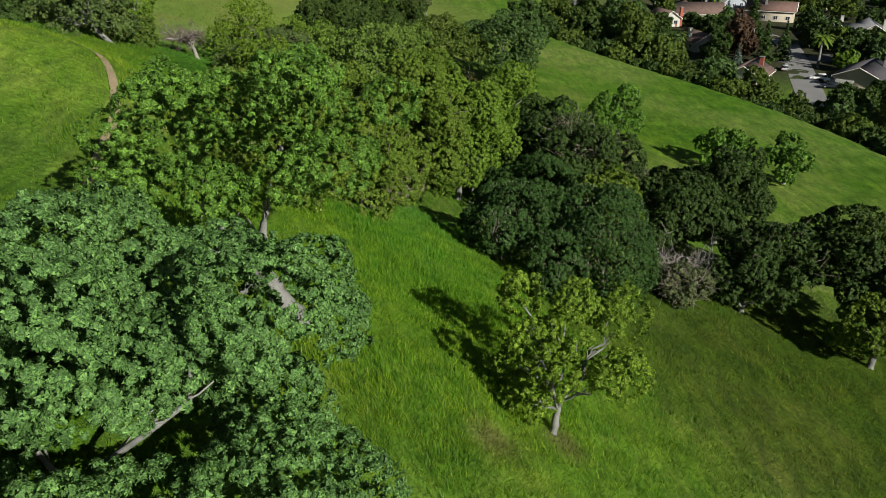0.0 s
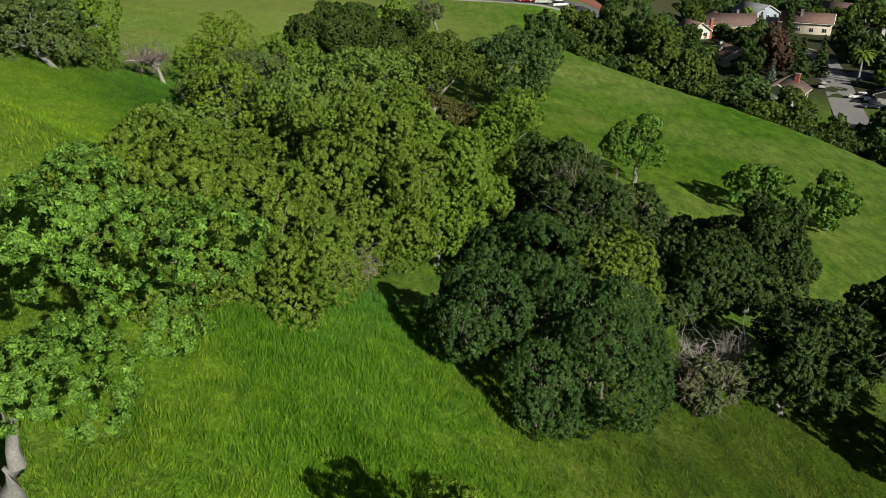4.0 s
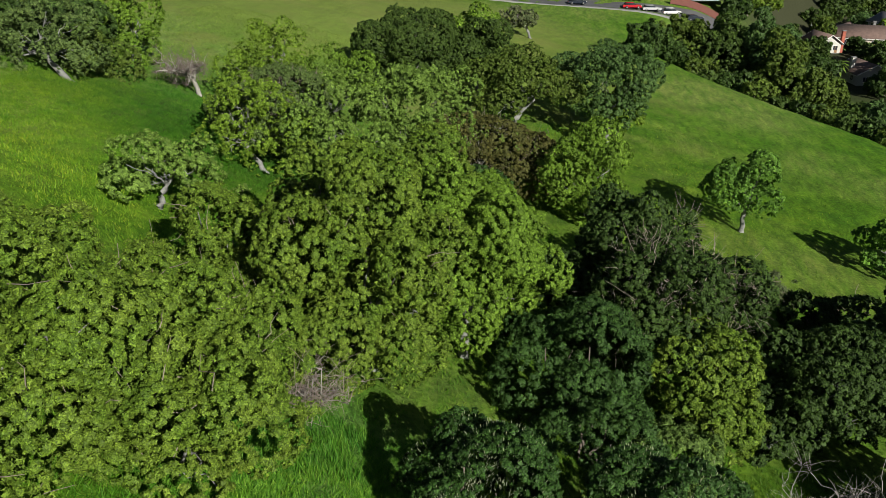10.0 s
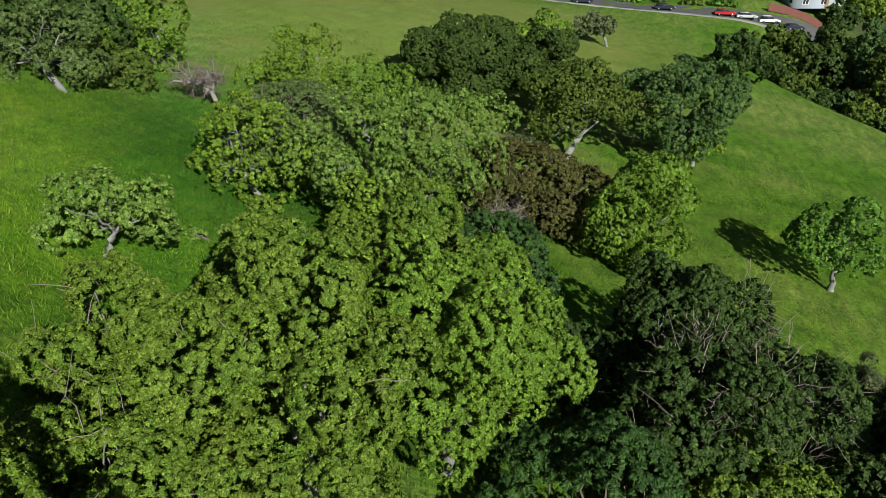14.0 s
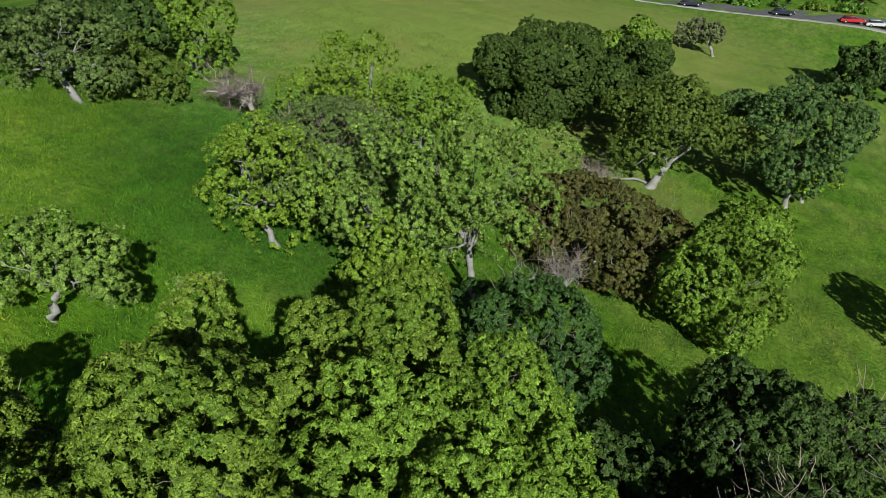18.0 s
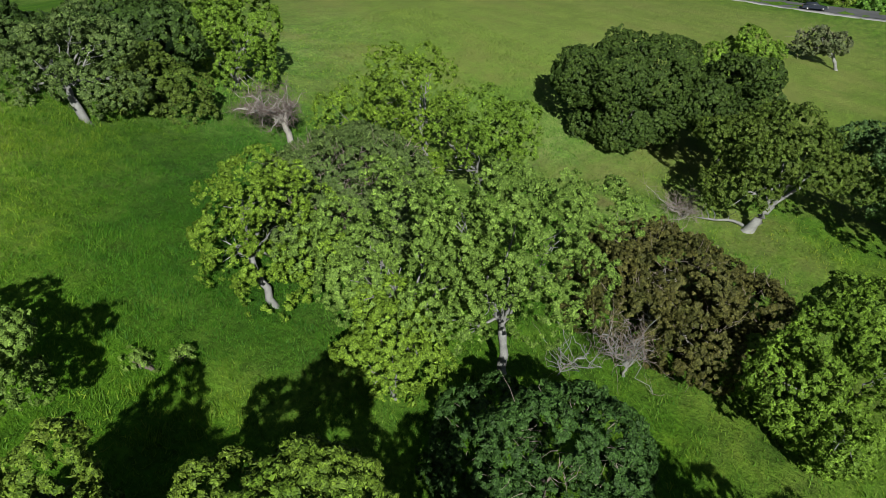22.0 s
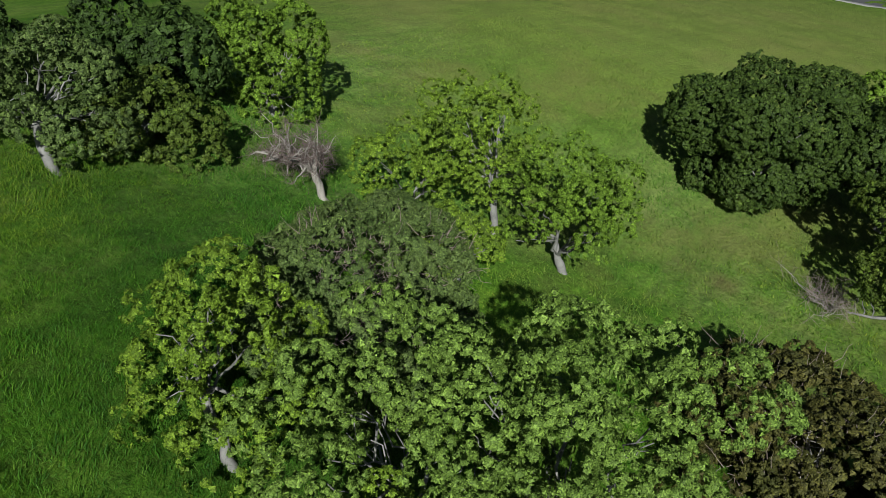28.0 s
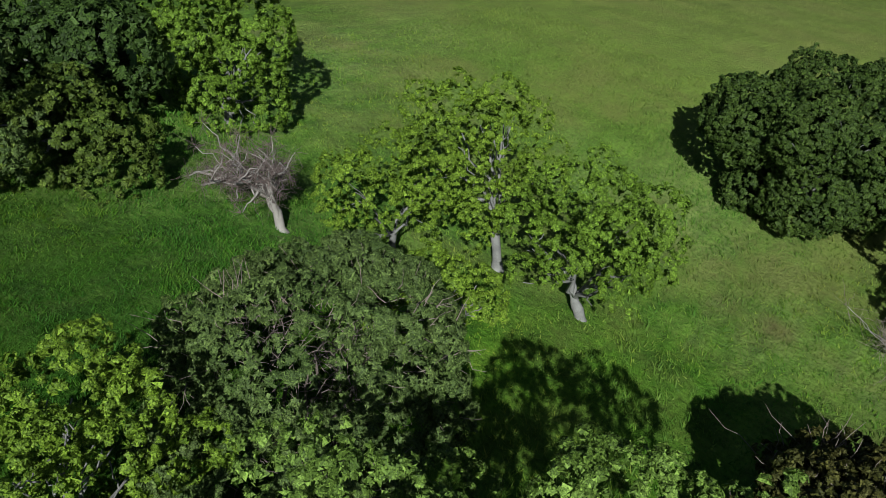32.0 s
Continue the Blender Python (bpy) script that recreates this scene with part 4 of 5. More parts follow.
def house(x, y, turn, w, d, h, rise, wall, roof, label, chimney=None, garage=False, storeys=1, wing=0):
    root = thing("house", x, y, ground_z(x, y) - 0.15, label, "house", "houses of the town", turn)
    V, Q, T = gable_walls(w, d, h, rise)
    body = part("wall", mesh_of("wall", V, Q, T, [wall]), root)
    over, t = 0.55, 0.22
    for side in (-1, 1):
        ex, ez = side * (w / 2 + over), h - over * rise / (w / 2)
        y0, y1 = -d / 2 - over, d / 2 + over
        RV = [(0, y0, h + rise + 0.02), (ex, y0, ez + 0.02), (ex, y1, ez + 0.02), (0, y1, h + rise + 0.02)]
        RV += [(a, b, c + t) for a, b, c in RV]
        RQ = [(3, 2, 1, 0), (4, 5, 6, 7), (0, 1, 5, 4), (1, 2, 6, 5), (2, 3, 7, 6), (3, 0, 4, 7)]
        slope = part("roof_slope", mesh_of("roof_slope", RV, RQ, mats=[roof]), root)
        part("fascia", box_mesh("fascia", (ex - 0.05 * side - 0.06, y0, ez - 0.16), (ex - 0.05 * side + 0.06, y1, ez + 0.02), TRIM), slope, "white fascia board")
    for end in (-1, 1):
        yy = end * (d / 2 + over + 0.03)
        for side in (-1, 1):
            p = np.array([[side * (w / 2 + over), yy, h - over * rise / (w / 2) + 0.1], [0, yy, h + rise + 0.1]])
            V, Q = tube(p, [0.12, 0.12], 4)
            part("bargeboard", mesh_of("bargeboard", V, Q, mats=[TRIM]), root, "white gable trim")
    for level in range(storeys):
        z0 = 0.95 + level * 2.8
        for end in (-1, 1):
            count = max(2, int(w / 3.2))
            for k in range(count):
                if garage and end < 0 and level == 0 and k < count - 1:
                    continue
                cx = (k + 0.5) / count * w - w / 2
                yy = end * d / 2
                win = part("window", box_mesh("window", (cx - 0.75, yy - 0.05, z0), (cx + 0.75, yy + 0.05, z0 + 1.35), TRIM), root)
                for half in (-0.36, 0.36):
                    part("pane", box_mesh("pane", (cx + half - 0.31, yy - 0.07, z0 + 0.08), (cx + half + 0.31, yy + 0.07, z0 + 1.27), GLASS), win, "dark glass pane")
        for side in (-1, 1):
            count = max(2, int(d / 4))
            for k in range(count):
                cy = (k + 0.5) / count * d - d / 2
                xx = side * w / 2
                win = part("window", box_mesh("window", (xx - 0.05, cy - 0.75, z0), (xx + 0.05, cy + 0.75, z0 + 1.35), TRIM), root)
                for half in (-0.36, 0.36):
                    part("pane", box_mesh("pane", (xx - 0.07, cy + half - 0.31, z0 + 0.08), (xx + 0.07, cy + half + 0.31, z0 + 1.27), GLASS), win, "dark glass pane")
    if garage:
        part("garage_door", box_mesh("garage_door", (-w / 2 + 0.5, -d / 2 - 0.06, 0.1), (-w / 2 + 4.7, -d / 2 + 0.03, 2.3), TRIM, 0.02), root, "white panelled garage door")
    part("door", box_mesh("door", (w / 2 - 1.9, -d / 2 - 0.06, 0.1), (w / 2 - 1.0, -d / 2 + 0.03, 2.15), FENCE_BROWN, 0.02), root, "brown front door")
    if chimney:
        cx, cy, mat = chimney
        stack = part("chimney", box_mesh("chimney", (cx - 0.5, cy - 0.4, 0), (cx + 0.5, cy + 0.4, h + rise + 1.1), mat, 0.02), root)
        part("chimney_cap", box_mesh("chimney_cap", (cx - 0.62, cy - 0.52, h + rise + 1.1), (cx + 0.62, cy + 0.52, h + rise + 1.28), CONCRETE), stack)
    if wing:
        V, Q, T = gable_walls(d * 0.5, wing, h * 0.95, rise * 0.8)
        R = np.array([[0, -1, 0], [1, 0, 0], [0, 0, 1]], float)
        V = np.asarray(V) @ R.T + np.array([w / 2 + wing / 2 - 0.3, 0, 0])
        part("wing", mesh_of("wing", V, Q, T, [wall]), root)
        e, zt, zr = d * 0.25 + over, h * 0.95 - over * rise * 0.8 / (d * 0.25), h * 0.95 + rise * 0.8
        for side in (-1, 1):
            x0, x1 = w / 4, w / 2 + wing + over - 0.3
            RV = [(x0, 0, zr), (x0, side * e, zt), (x1, side * e, zt), (x1, 0, zr)]
            RV += [(a, b, c + t) for a, b, c in RV]
            part("roof_slope", mesh_of("roof_slope", RV, [(3, 2, 1, 0), (4, 5, 6, 7), (0, 1, 5, 4), (1, 2, 6, 5), (2, 3, 7, 6), (3, 0, 4, 7)], mats=[roof]), root)
    return root


def strip(name, pts, width, lift, mat, label, category, depth=0.0):
    """A road, kerb or path laid along a line on the ground."""
    pts = np.asarray(pts, float)
    s = np.concatenate([[0], np.cumsum(np.hypot(*np.diff(pts, axis=0).T))])
    n = max(3, int(s[-1] / 1.5))
    u = np.linspace(0, s[-1], n)
    P = np.stack([np.interp(u, s, pts[:, 0]), np.interp(u, s, pts[:, 1])], -1)
    for _ in range(6):
        P[1:-1] = (P[:-2] + 2 * P[1:-1] + P[2:]) / 4
    t = unit(np.gradient(P, axis=0))
    nrm = np.stack([-t[:, 1], t[:, 0]], -1)
    cols = np.linspace(-0.5, 0.5, 5)
    V = []
    for k in cols:
        q = P + nrm * width * k
        V.append(np.stack([q[:, 0], q[:, 1], soil(q[:, 0], q[:, 1]) + lift + 0.02], -1))
    V = np.stack(V, 1)
    if depth:
        low = V[:, [0, -1]].copy()
        low[..., 2] -= depth
        V = np.concatenate([low[:, :1], V, low[:, 1:]], 1)
    c = V.shape[1]
    i = (np.arange(n - 1)[:, None] * c + np.arange(c - 1)[None]).ravel()
    ob = new(name, mesh_of(name, V.reshape(-1, 3), np.stack([i, i + 1, i + 1 + c, i + c], -1), mats=[mat], smooth=not depth))
    return tagged(ob, label, category, kind="structure")


def car(x, y, turn, paint, label, tall=1.45, long=4.6):
    """A parked car: lofted body, dark window band, four wheels."""
    root = thing("car", x, y, ground_z(x, y) + 0.08, label, "car", "parked cars", turn)
    a, w = long / 2, 0.9
    prof = [(-a, 0.35), (-a, 0.78), (-a * 0.93, 0.92), (a * 0.45, 0.95), (a * 0.96, 0.74), (a, 0.5), (a, 0.32)]
    V = [(px, side * w * (0.97 if pz > 0.85 else 1.0), pz) for side in (-1, 1) for px, pz in prof]
    n = len(prof)
    Q = [(k, k + 1, n + k + 1, n + k) for k in range(n - 1)] + [(n - 1, 0, n, 2 * n - 1)]
    bm = bmesh.new()
    vs = [bm.verts.new(v) for v in V]
    for q in Q:
        bm.faces.new([vs[k] for k in q])
    bm.faces.new(vs[:n][::-1]), bm.faces.new(vs[n:])
    bmesh.ops.recalc_face_normals(bm, faces=bm.faces[:])
    bmesh.ops.bevel(bm, geom=bm.edges[:], offset=0.06, segments=2, affect="EDGES")
    me = bpy.data.meshes.new("body")
    bm.to_mesh(me)
    bm.free()
    me.materials.append(PAINTS[paint])
    part("body", me, root)
    for nm, mat, z0, z1, grow in (("window_band", GLASS, 0.93, tall - 0.06, 0.0), ("car_roof", PAINTS[paint], tall - 0.07, tall, 0.02)):
        f0, f1 = (0.0, 1.0) if nm == "window_band" else (0.86, 1.0)
        CV = []
        for f, z in ((f0, z0), (f1, z1)):
            xa, xb, ww = -a * 0.86 + f * 0.35, a * 0.42 - f * 0.75, w * (0.93 - 0.14 * f) + grow
            CV += [(xa, -ww, z), (xb, -ww, z), (xb, ww, z), (xa, ww, z)]
        part(nm, mesh_of(nm, CV, [(0, 1, 5, 4), (1, 2, 6, 5), (2, 3, 7, 6), (3, 0, 4, 7), (4, 5, 6, 7), (3, 2, 1, 0)], mats=[mat]), root)
    for px in (-a * 0.6, a * 0.62):
        for side in (-1, 1):
            V, Q = tube([(px, side * 0.70, 0.32), (px, side * 0.72, 0.32), (px, side * 0.9, 0.32), (px, side * 0.92, 0.32)], [0.05, 0.33, 0.33, 0.2], 14)
            wheel = part("wheel", mesh_of("wheel", V, Q, mats=[RUBBER], smooth=True), root, "black tyre")
            V, Q = tube([(px, side * 0.9, 0.32), (px, side * 0.935, 0.32), (px, side * 0.94, 0.32)], [0.21, 0.2, 0.01], 12)
            part("rim", mesh_of("rim", V, Q, mats=[STEEL]), wheel)
    for side in (-1, 1):
        part("headlight", box_mesh("headlight", (a - 0.12, side * 0.62 - 0.2, 0.55), (a + 0.02, side * 0.62 + 0.2, 0.70), TRIM, 0.02), root)
        part("tail_light", box_mesh("tail_light", (-a - 0.02, side * 0.68 - 0.16, 0.62), (-a + 0.1, side * 0.68 + 0.16, 0.80), PAINTS["red"], 0.02), root)


def fence(x0, y0, x1, y1, mat, label, high=1.8, step=0.32):
    length = math.hypot(x1 - x0, y1 - y0)
    n = int(length / step)
    root = thing("fence", x0, y0, ground_z(x0, y0), label, "fence", turn=math.degrees(math.atan2(y1 - y0, x1 - x0)))
    z0 = ground_z(x0, y0)
    board = box_mesh("board", (0, -0.015, 0), (step - 0.02, 0.015, high), mat)
    post = box_mesh("post", (-0.06, 0.02, 0), (0.06, 0.14, high + 0.1), mat)
    for k in range(n):
        x, y = x0 + (x1 - x0) * k / n, y0 + (y1 - y0) * k / n
        ob = part("board", board, root)
        ob.location = (k * step, 0, ground_z(x, y) - z0 + 0.05)
        if k % 8 == 0:
            ob = part("post", post, root)
            ob.location = (k * step, 0, ground_z(x, y) - z0)
    return root


def conifer(x, y, high, r, hue, label):
    TREE_SEED[0] += 1
    rng = np.random.default_rng(TREE_SEED[0])
    root = thing("conifer", x, y, ground_z(x, y) - 0.1, label, "conifer", "town trees")
    V, Q = tube([(0, 0, 0), (0, 0, high * 0.5), (0, 0, high * 0.97)], [0.3, 0.2, 0.03], 7)
    part("trunk", mesh_of("trunk", V, Q, mats=[BARK_DARK], smooth=True), root)
    n = 2600
    z = 1 - np.sqrt(rng.random(n))
    tier = np.floor(z * 14) / 14
    a = rng.uniform(0, 2 * math.pi, n)
    arm = np.clip(0.45 + 0.65 * np.cos(a * 5 + tier * 40), 0.3, 1)
    rad = r * (1 - z) * arm * np.sqrt(rng.uniform(0.3, 1, n))
    C = np.stack([rad * np.cos(a), rad * np.sin(a), high * (0.12 + 0.86 * tier) - rad * 0.25 + rng.normal(0, 0.12, n)], -1)
    N = unit(np.stack([np.cos(a) * 0.5, np.sin(a) * 0.5, np.ones(n)], -1) + rng.normal(0, 0.4, (n, 3)))
    V, Q = leaves(rng, C, N, 0.45, 0.2)
    part("crown", mesh_of("crown", V, tris=Q, mats=[LEAF[hue]]), root, kind="stuff")


def palm(x, y, high, label):
    TREE_SEED[0] += 1
    rng = np.random.default_rng(TREE_SEED[0])
    root = thing("palm_tree", x, y, ground_z(x, y) - 0.1, label, "palm tree", "town trees")
    V, Q = tube([(0, 0, 0), (0, 0, high * 0.5), (0, 0, high)], [0.42, 0.34, 0.38], 9)
    part("trunk", mesh_of("trunk", V, Q, mats=[BARK], smooth=True), root)
    for k in range(26):
        a, lift = k * 2.4, 1.1 - 1.5 * k / 26
        s = np.linspace(0, 1, 7)
        out, up = 3.0 * s, lift * 2.4 * s - 2.1 * s ** 2
        P = np.stack([np.cos(a) * out, np.sin(a) * out, high + up], -1)
        side = np.array([-math.sin(a), math.cos(a), 0])
        wdt = 0.42 * np.sin(math.pi * (0.12 + 0.88 * (1 - s)) * 0.9)[:, None]
        V = np.stack([P + side * wdt - np.array([0, 0, 0.15]), P, P - side * wdt - np.array([0, 0, 0.15])], 1).reshape(-1, 3)
        i = (np.arange(6)[:, None] * 3 + np.arange(2)[None]).ravel()
        part("frond", mesh_of("frond", V, np.stack([i, i + 1, i + 4, i + 3], -1), mats=[LEAF["olive"]]), root)


def town_tree(x, y, high, r, hue, label, name="tree", clump=0.42, leaf=0.3):
    z = ground_z(x, y)
    tree(x, y, (x, y), z + high, (r, r), high * 0.98, hue, label, "tree", name, lobes=10, size=0.42, clump=clump, leaf=leaf, limbs=0, group="town trees", trunk_r=0.3, bark=BARK_DARK)


# houses
house(80, 244, 12, 8.5, 11, 3.0, 2.2, WALL_WHITE, ROOF_BROWN, "small white gabled house with a brown shingle roof", (-3.2, 0, WALL_WHITE))
house(79, 198, -35, 9, 12, 3.0, 2.4, WALL_WHITE, ROOF_BROWN, "white gabled house half hidden by trees, brown roof", (2.0, 3.0, BRICK_RED))
house(93, 300, 80, 11, 24, 3.2, 3.0, WALL_CREAM, ROOF_BROWN, "long low house with a wide brown roof", (1.0, -6, CONCRETE), True, wing=6)
house(79, 282, 15, 7, 10, 3.0, 2.3, WALL_WHITE, ROOF_BROWN, "white gabled house with a red brick chimney", (4.2, -4, BRICK_RED))
house(128, 258, -15, 10, 16, 3.4, 3.0, WALL_GREY, ROOF_GREY, "blue-grey house with a white gable and grey roof", (3.0, 4, WALL_WHITE), True, wing=5)
house(141, 259, -20, 9, 15, 3.4, 2.6, WALL_CREAM, ROOF_GREY, "house with a long grey roof and white chimney", (3.4, -3, WALL_WHITE))
house(157, 262, -20, 9, 15, 3.4, 2.6, WALL_CREAM, ROOF_GREY, "house with a grey roof beside its twin", (-3.4, -3, WALL_WHITE))
house(108, 196, -40, 11, 15, 3.2, 2.4, WALL_CREAM, ROOF_DARK, "house with a dark roof beside the driveway", (3.4, 4, WALL_WHITE), True)
house(125, 302, 65, 10, 17, 4.2, 2.6, WALL_CREAM, ROOF_RED, "cream house with a red-brown roof", (-2.0, 2, CONCRETE), storeys=1)
house(111, 316, 20, 10, 14, 5.6, 2.6, WALL_GREY, ROOF_GREY, "two-storey grey house with white trim", None, storeys=2)
house(72, 322, 70, 10, 16, 3.2, 2.2, WALL_WHITE, ROOF_GREY, "white house with a blue-grey roof", None)
house(150, 330, 40, 11, 16, 4.2, 2.6, WALL_WHITE, ROOF_BROWN, "white house far back among trees", None)
house(37, 250, 20, 9, 11, 5.4, 3.2, WALL_GREY, ROOF_GREY, "two-storey blue-grey house with white gable trim", None, storeys=2, wing=5)
house(14, 262, 80, 9, 15, 3.2, 2.4, WALL_CREAM, ROOF_BROWN, "low house behind the street hedge", None)
# streets and drives
strip("road", [(-150, 205), (-60, 216), (-18, 223.5), (5, 227.5), (18, 228.5), (30, 230.5), (44, 238), (62, 252)], 7.5, 0.03, ASPHALT, "grey asphalt street along the meadow", "road")
strip("pavement", [(-150, 199.5), (-60, 210.8), (-18, 218.4), (5, 222.4), (18, 223.4), (29, 224.8)], 1.4, 0.12, CONCRETE, "pale concrete walk along the street edge", "pavement", 0.3)
strip("road_1", [(85, 170), (90, 186), (96, 204), (104, 228), (112, 255), (108, 285), (92, 310)], 7.0, 0.05, CONCRETE, "pale concrete court and lane between houses", "road")
strip("road_2", [(98, 222), (120, 232), (150, 240), (200, 246)], 8.0, 0.04, ASPHALT, "asphalt street between the houses", "road")
fence(28, 236.5, 41, 240.5, FENCE_RED, "red board fence along the street")
fence(95, 291, 110, 296, FENCE_BROWN, "brown board fence behind the houses")
car(17.8, 225.6, 5, "red", "red car parked at the kerb")
car(22.6, 226.0, 6, "silver", "silver car parked at the kerb")
car(27.6, 227.4, 12, "white", "white car parked at the kerb", 1.65)
car(33.4, 230.0, 25, "dark", "dark car parked at the kerb")
car(4.4, 224.9, 6, "dark", "dark car parked by the meadow")
car(-14.0, 221.0, 9, "dark", "dark blue car parked by the meadow")
car(98.6, 201.0, 165, "white", "white car parked on the drive", 1.6)
car(101.0, 197.6, 160, "white", "white car parked beside another", 1.5)
car(97.4, 191.6, 165, "dark", "dark car parked at the lane's edge")
car(94.6, 213.0, 70, "silver", "silver car standing in the lane")
car(97.6, 304.0, 20, "white", "white car parked before a long house")
car(103.0, 300.0, 40, "silver", "silver car parked before a long house")
# trees of the town
conifer(78.5, 206, 9, 2.4, "spruce", "blue-grey spruce beside a house")
conifer(92, 222, 13, 3.4, "dark", "dark green conifer between houses")
conifer(99, 226, 12, 3.2, "dark", "dark green conifer by the lane")
conifer(118, 300, 14, 3.4, "dark", "tall conifer behind the houses")
palm(72, 240, 5.0, "palm with a round head of arching fronds")
palm(106, 218, 8.0, "tall palm with arching fronds")
town_tree(88, 232, 12, 4.0, "purple", "large purple-brown tree beside a house")
town_tree(86, 226, 12, 3.6, "purple", "purple-brown tree among conifers")
for px, py, high in ((60, 226, 8), (66, 232, 8), (56, 240, 9), (70, 250, 8), (62, 258, 9), (126, 206, 9), (116, 222, 10), (121, 214, 9), (118, 244, 9), (80, 226, 8), (128, 228, 9)):
    town_tree(px, py, high, 3.8, ("deep", "khaki", "dark", "teal")[(px + py) % 4], "leafy garden tree beside the lane")
town_tree(110, 211, 6, 3.4, "bright", "rounded bright green garden tree")
town_tree(98, 276, 6, 3.0, "yellowgreen", "yellow-green garden tree by a fence")
town_tree(104, 308, 7, 3.0, "yellowgreen", "yellow-green tree by a roof")
rng_t = np.random.default_rng(41)
for k in range(15):
    a = radians(57 - k * 3.5)
    R = 117 + (k % 3) * 3.5
    px, py = -37 + R * math.cos(a), 93 + R * math.sin(a)
    crest_z = float(land(-37 + 100 * math.cos(a), 93 + 100 * math.sin(a)))
    lift = (6.0, 6.8, 6.6, 6.6, 3.0, -1.5, 0.5, 0.0, -4.0, -4.0, -1.5, 2.5, 3.0, 3.5, 3.0)[k] + rng_t.uniform(-0.8, 0.6)
    town_tree(px, py, crest_z + lift - ground_z(px, py), rng_t.uniform(5.0, 6.2) if k < 4 else rng_t.uniform(3.6, 4.6), ("khaki", "deep", "teal", "khaki")[k % 4], "tall leafy green tree growing behind the brow of the hill", "valley_tree", 0.34, 0.2)
HOMES = [o for o in bpy.data.objects if o.name.startswith("house")]
LANE = np.array([(85, 170), (90, 186), (96, 204), (104, 228), (112, 255), (108, 285), (92, 310), (120, 232), (150, 240), (98, 198)] +
                [(73, 174), (68, 158), (82, 219), (111, 237), (146, 269), (66, 165), (86, 178)])
made = 0
for k in range(900):
    px, py = rng_t.uniform(42, 230), rng_t.uniform(150, 430)
    if math.hypot(px + 37, py - 93) < 121 or px < 37 + 0.4 * max(0, py - 195) or math.hypot(px, py) > 420:
        continue
    if min(math.hypot(px - o.location.x, py - o.location.y) for o in HOMES) < 9.5 or np.min(np.hypot(*(LANE - (px, py)).T)) < 8.5:
        continue
    town_tree(px, py, rng_t.uniform(5, 9), rng_t.uniform(2.8, 4.4), ("dark", "deep", "khaki", "deep", "teal", "dark")[made % 6], "leafy garden tree among the houses")
    made += 1
    if made >= 185:
        break
for k in range(14):
    px = -62 + k * 7.2 + rng_t.uniform(-1.5, 1.5)
    py = 232 + px * 0.13 + rng_t.uniform(-0.6, 1.5)
    if 25 < px < 43:
        continue
    bush(px, py, ground_z(px, py) + rng_t.uniform(1.4, 2.6), (3.4, 1.6), ("dark", "olive", "green")[k % 3], "clipped hedge bush along the street", "hedge_bush", lobes=6, leaf=0.28, clump=0.6, group="street hedge")
for px, py, hi in ((46, 246, 9), (50, 240, 8), (20, 246, 8), (5, 248, 9), (-12, 246, 8), (-30, 242, 9), (28, 262, 9), (52, 262, 9), (-50, 240, 8), (60, 275, 10), (40, 282, 10), (15, 284, 9), (-10, 276, 9), (55, 300, 10)):
    town_tree(px, py, hi, 3.8, "dark" if px % 4 else "olive", "leafy tree behind the street")
# the foot path over the knoll
DIRT = plain("dirt_path", (0.29, 0.225, 0.14), 0.95, 0.3, 2.0, 0.4)
strip("path", [(-36, 55), (-30, 52.5), (-26, 50.5), (-22.3, 48), (-19.6, 45.2), (-17.2, 40.4), (-15.6, 36.1), (-14.6, 31.7), (-13.6, 27)], 0.42, 0.03, DIRT, "narrow worn dirt path over the grassy knoll", "path")
for k in range(20):
    a = radians(56 - k * 2.5)
    px, py = -37 + (109 + rng_t.uniform(-1.5, 1.5)) * math.cos(a), 93 + (109 + rng_t.uniform(-1.5, 1.5)) * math.sin(a)
    bush(px, py, ground_z(px, py) + rng_t.uniform(2.5, 4.5) * (0.4 if 11 <= k <= 14 else 1.0), (3.2, 3.2), ("dark", "khaki", "deep")[k % 3], "dark thicket just behind the brow", "thicket", lobes=8, leaf=0.26, clump=0.38, group="brow thicket")
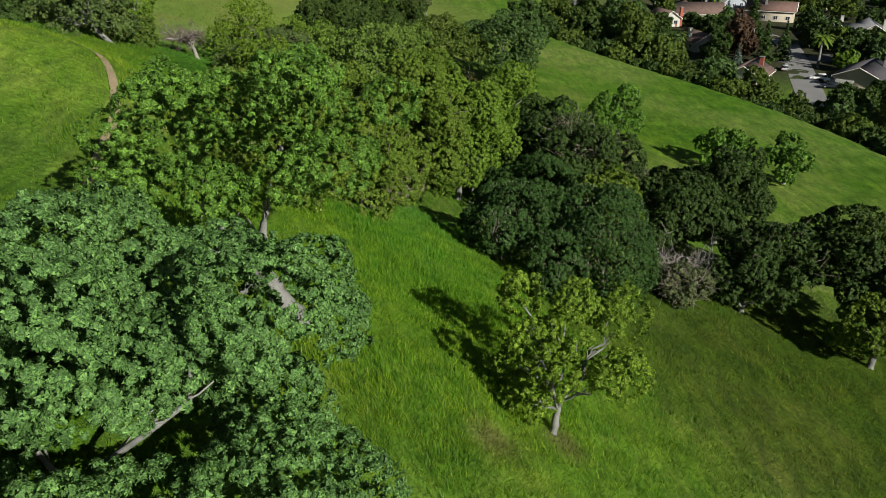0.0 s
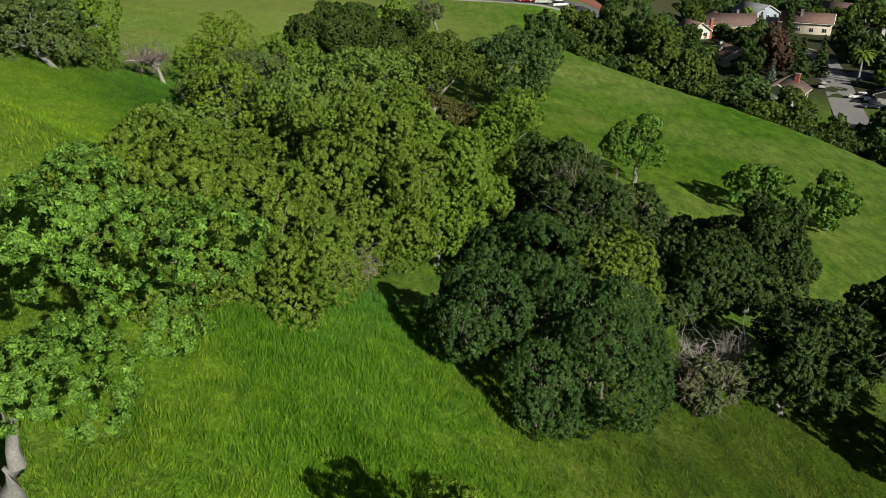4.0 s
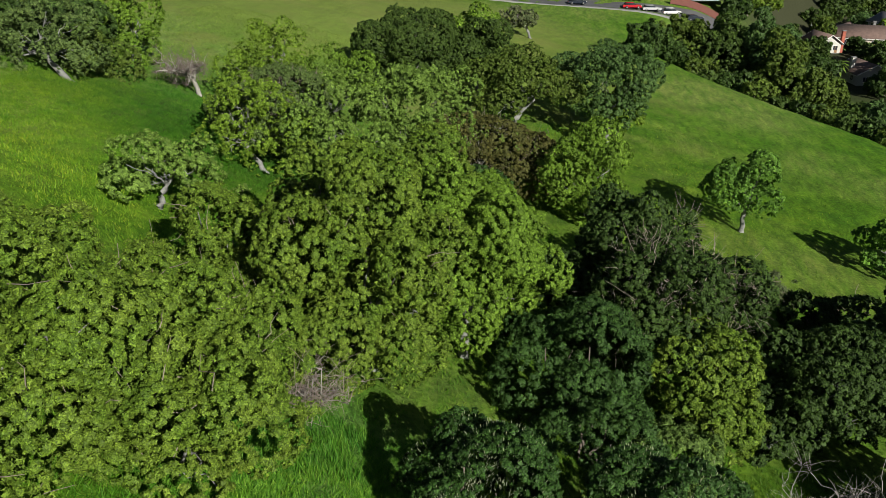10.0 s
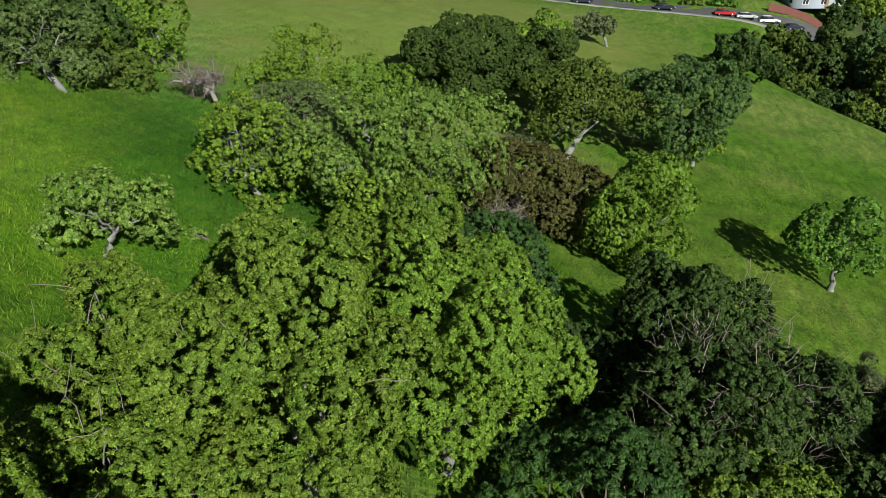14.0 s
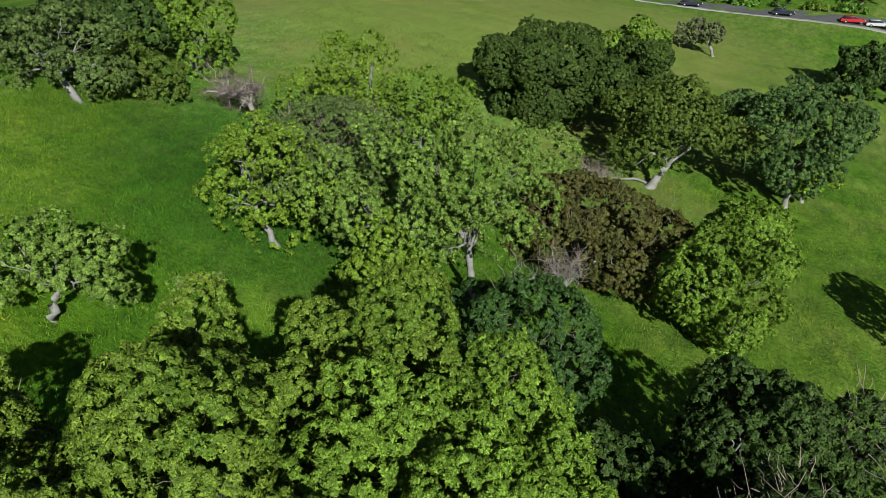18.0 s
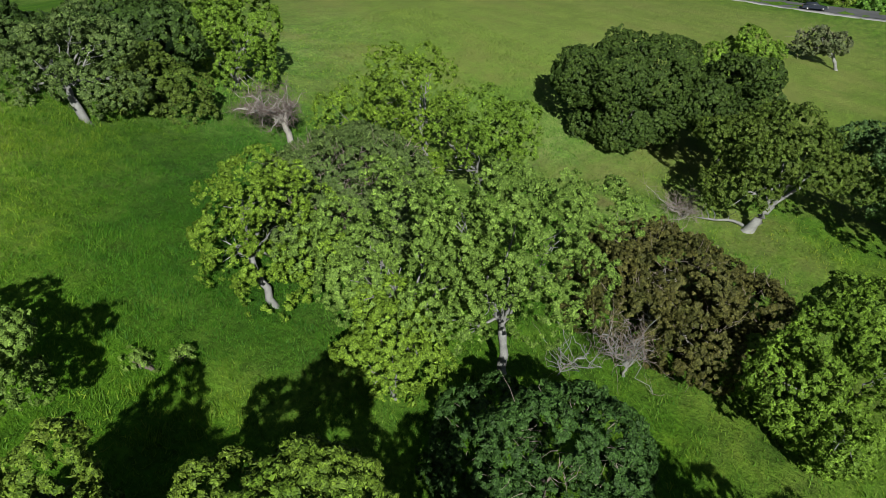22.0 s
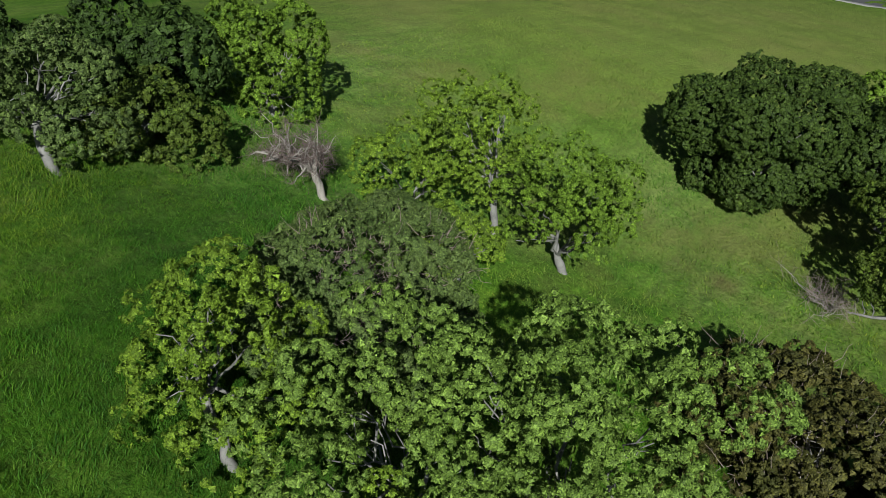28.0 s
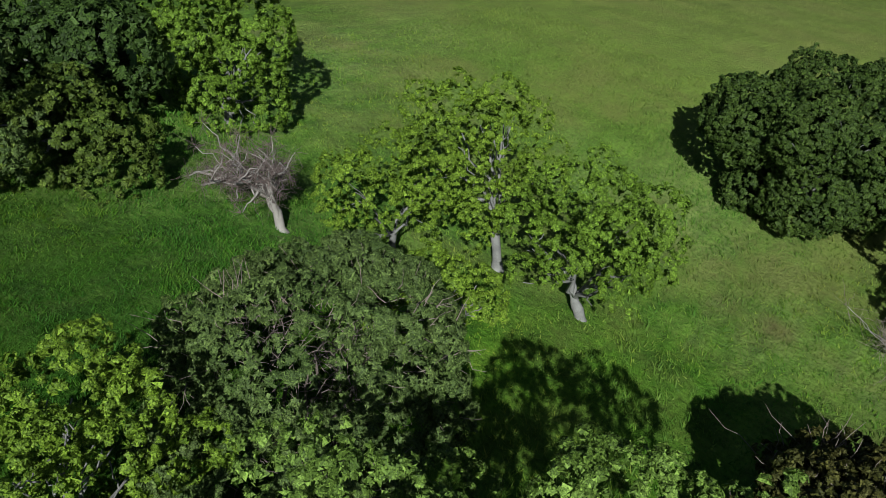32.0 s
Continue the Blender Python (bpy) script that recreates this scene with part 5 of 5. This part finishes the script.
# ---- grass blades over the nearer meadow ----
def build_grass():
    rng = np.random.default_rng(7)
    n = 330000
    y = 8 + 122 * rng.random(n) ** 1.15
    x = -2 - y * 0.16 + rng.normal(0, 1, n) * (13 + y * 0.10)
    more = 70000
    x = np.concatenate([x, rng.uniform(6, 36, more)])
    y = np.concatenate([y, rng.uniform(18, 58, more)])
    lush = 190000
    x = np.concatenate([x, -27 + 11 * rng.normal(size=lush)])
    y = np.concatenate([y, 74 + 8 * rng.normal(size=lush)])
    close = 160000
    x = np.concatenate([x, -1 + 5.5 * rng.normal(size=close)])
    y = np.concatenate([y, 17 + 30 * rng.random(close)])
    keep = (x > -46) & (x < 45)
    x, y = x[keep], y[keep]
    n = len(x)
    tall = 0.5 + 0.5 * np.clip(0.5 + 0.6 * waves(x, y, 11, 9.0), 0, 1)
    h = tall * rng.uniform(0.12, 0.40, n) * (1 + 0.1 * np.exp(-((x + 1) ** 2 / 90 + (y - 32) ** 2 / 400))) * (0.8 + 0.4 * waves(x, y, 14, 2.2) + 0.3 * waves(x, y, 15, 0.7))
    h *= 1 - 0.1 * np.exp(-((x + 27) ** 2 / 300 + (y - 74) ** 2 / 160))
    w = rng.uniform(0.008, 0.024, n) * (0.8 + y / 80) * (1 - 0.5 * np.exp(-((x + 27) ** 2 / 300 + (y - 74) ** 2 / 160)))
    a = rng.uniform(0, 2 * math.pi, n)
    bend = 0.25 + 0.35 * waves(x, y, 12, 5.0)
    lx, ly = -0.6 * bend * h + rng.normal(0, 0.13, n), 0.5 * bend * h + rng.normal(0, 0.13, n)
    z = soil(x, y) - 0.02
    ca, sa = np.cos(a) * w, np.sin(a) * w
    V = np.stack([np.stack([x - ca, y - sa, z], -1), np.stack([x + ca, y + sa, z], -1), np.stack([x + lx, y + ly, z + h], -1)], 1).reshape(-1, 3)
    m, nn, l, b = shader("grass_blades")
    co = nn.new("ShaderNodeNewGeometry")
    broad = noise_tex(nn, l, 0.06, 3.0, coord=co.outputs["Position"])
    r1 = ramp(nn, [(0.0, (0.055, 0.135, 0.009)), (0.6, (0.10, 0.205, 0.013)), (1.0, (0.20, 0.28, 0.03))])
    l.new(co.outputs["Random Per Island"], r1.inputs[0])
    r2 = ramp(nn, [(0.4, (0.7, 0.95, 0.9)), (0.62, (1.18, 1.1, 1.0))])
    l.new(broad.outputs[0], r2.inputs[0])
    col = mixed(nn, l, 1.0, r1.outputs[0], r2.outputs[0], "MULTIPLY")
    mid = noise_tex(nn, l, 0.9, 3.0, coord=co.outputs["Position"])
    r3 = ramp(nn, [(0.35, (0.62, 0.75, 0.8)), (0.6, (1.12, 1.06, 1.0))])
    l.new(mid.outputs[0], r3.inputs[0])
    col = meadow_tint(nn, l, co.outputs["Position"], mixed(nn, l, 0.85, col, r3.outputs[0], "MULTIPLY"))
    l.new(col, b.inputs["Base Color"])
    b.inputs["Roughness"].default_value = 0.6
    b.inputs["Specular IOR Level"].default_value = 0.2
    tr = nn.new("ShaderNodeBsdfTranslucent")
    l.new(col, tr.inputs[0])
    mx = nn.new("ShaderNodeMixShader")
    mx.inputs[0].default_value = 0.35
    l.new(b.outputs[0], mx.inputs[1]), l.new(tr.outputs[0], mx.inputs[2]), l.new(mx.outputs[0], nn["Material Output"].inputs[0])
    ob = new("grass", mesh_of("grass", V, tris=np.arange(3 * n).reshape(n, 3), mats=[m]))
    tagged(ob, "long fresh green meadow grass bending in the wind", "grass", kind="stuff")


build_grass()
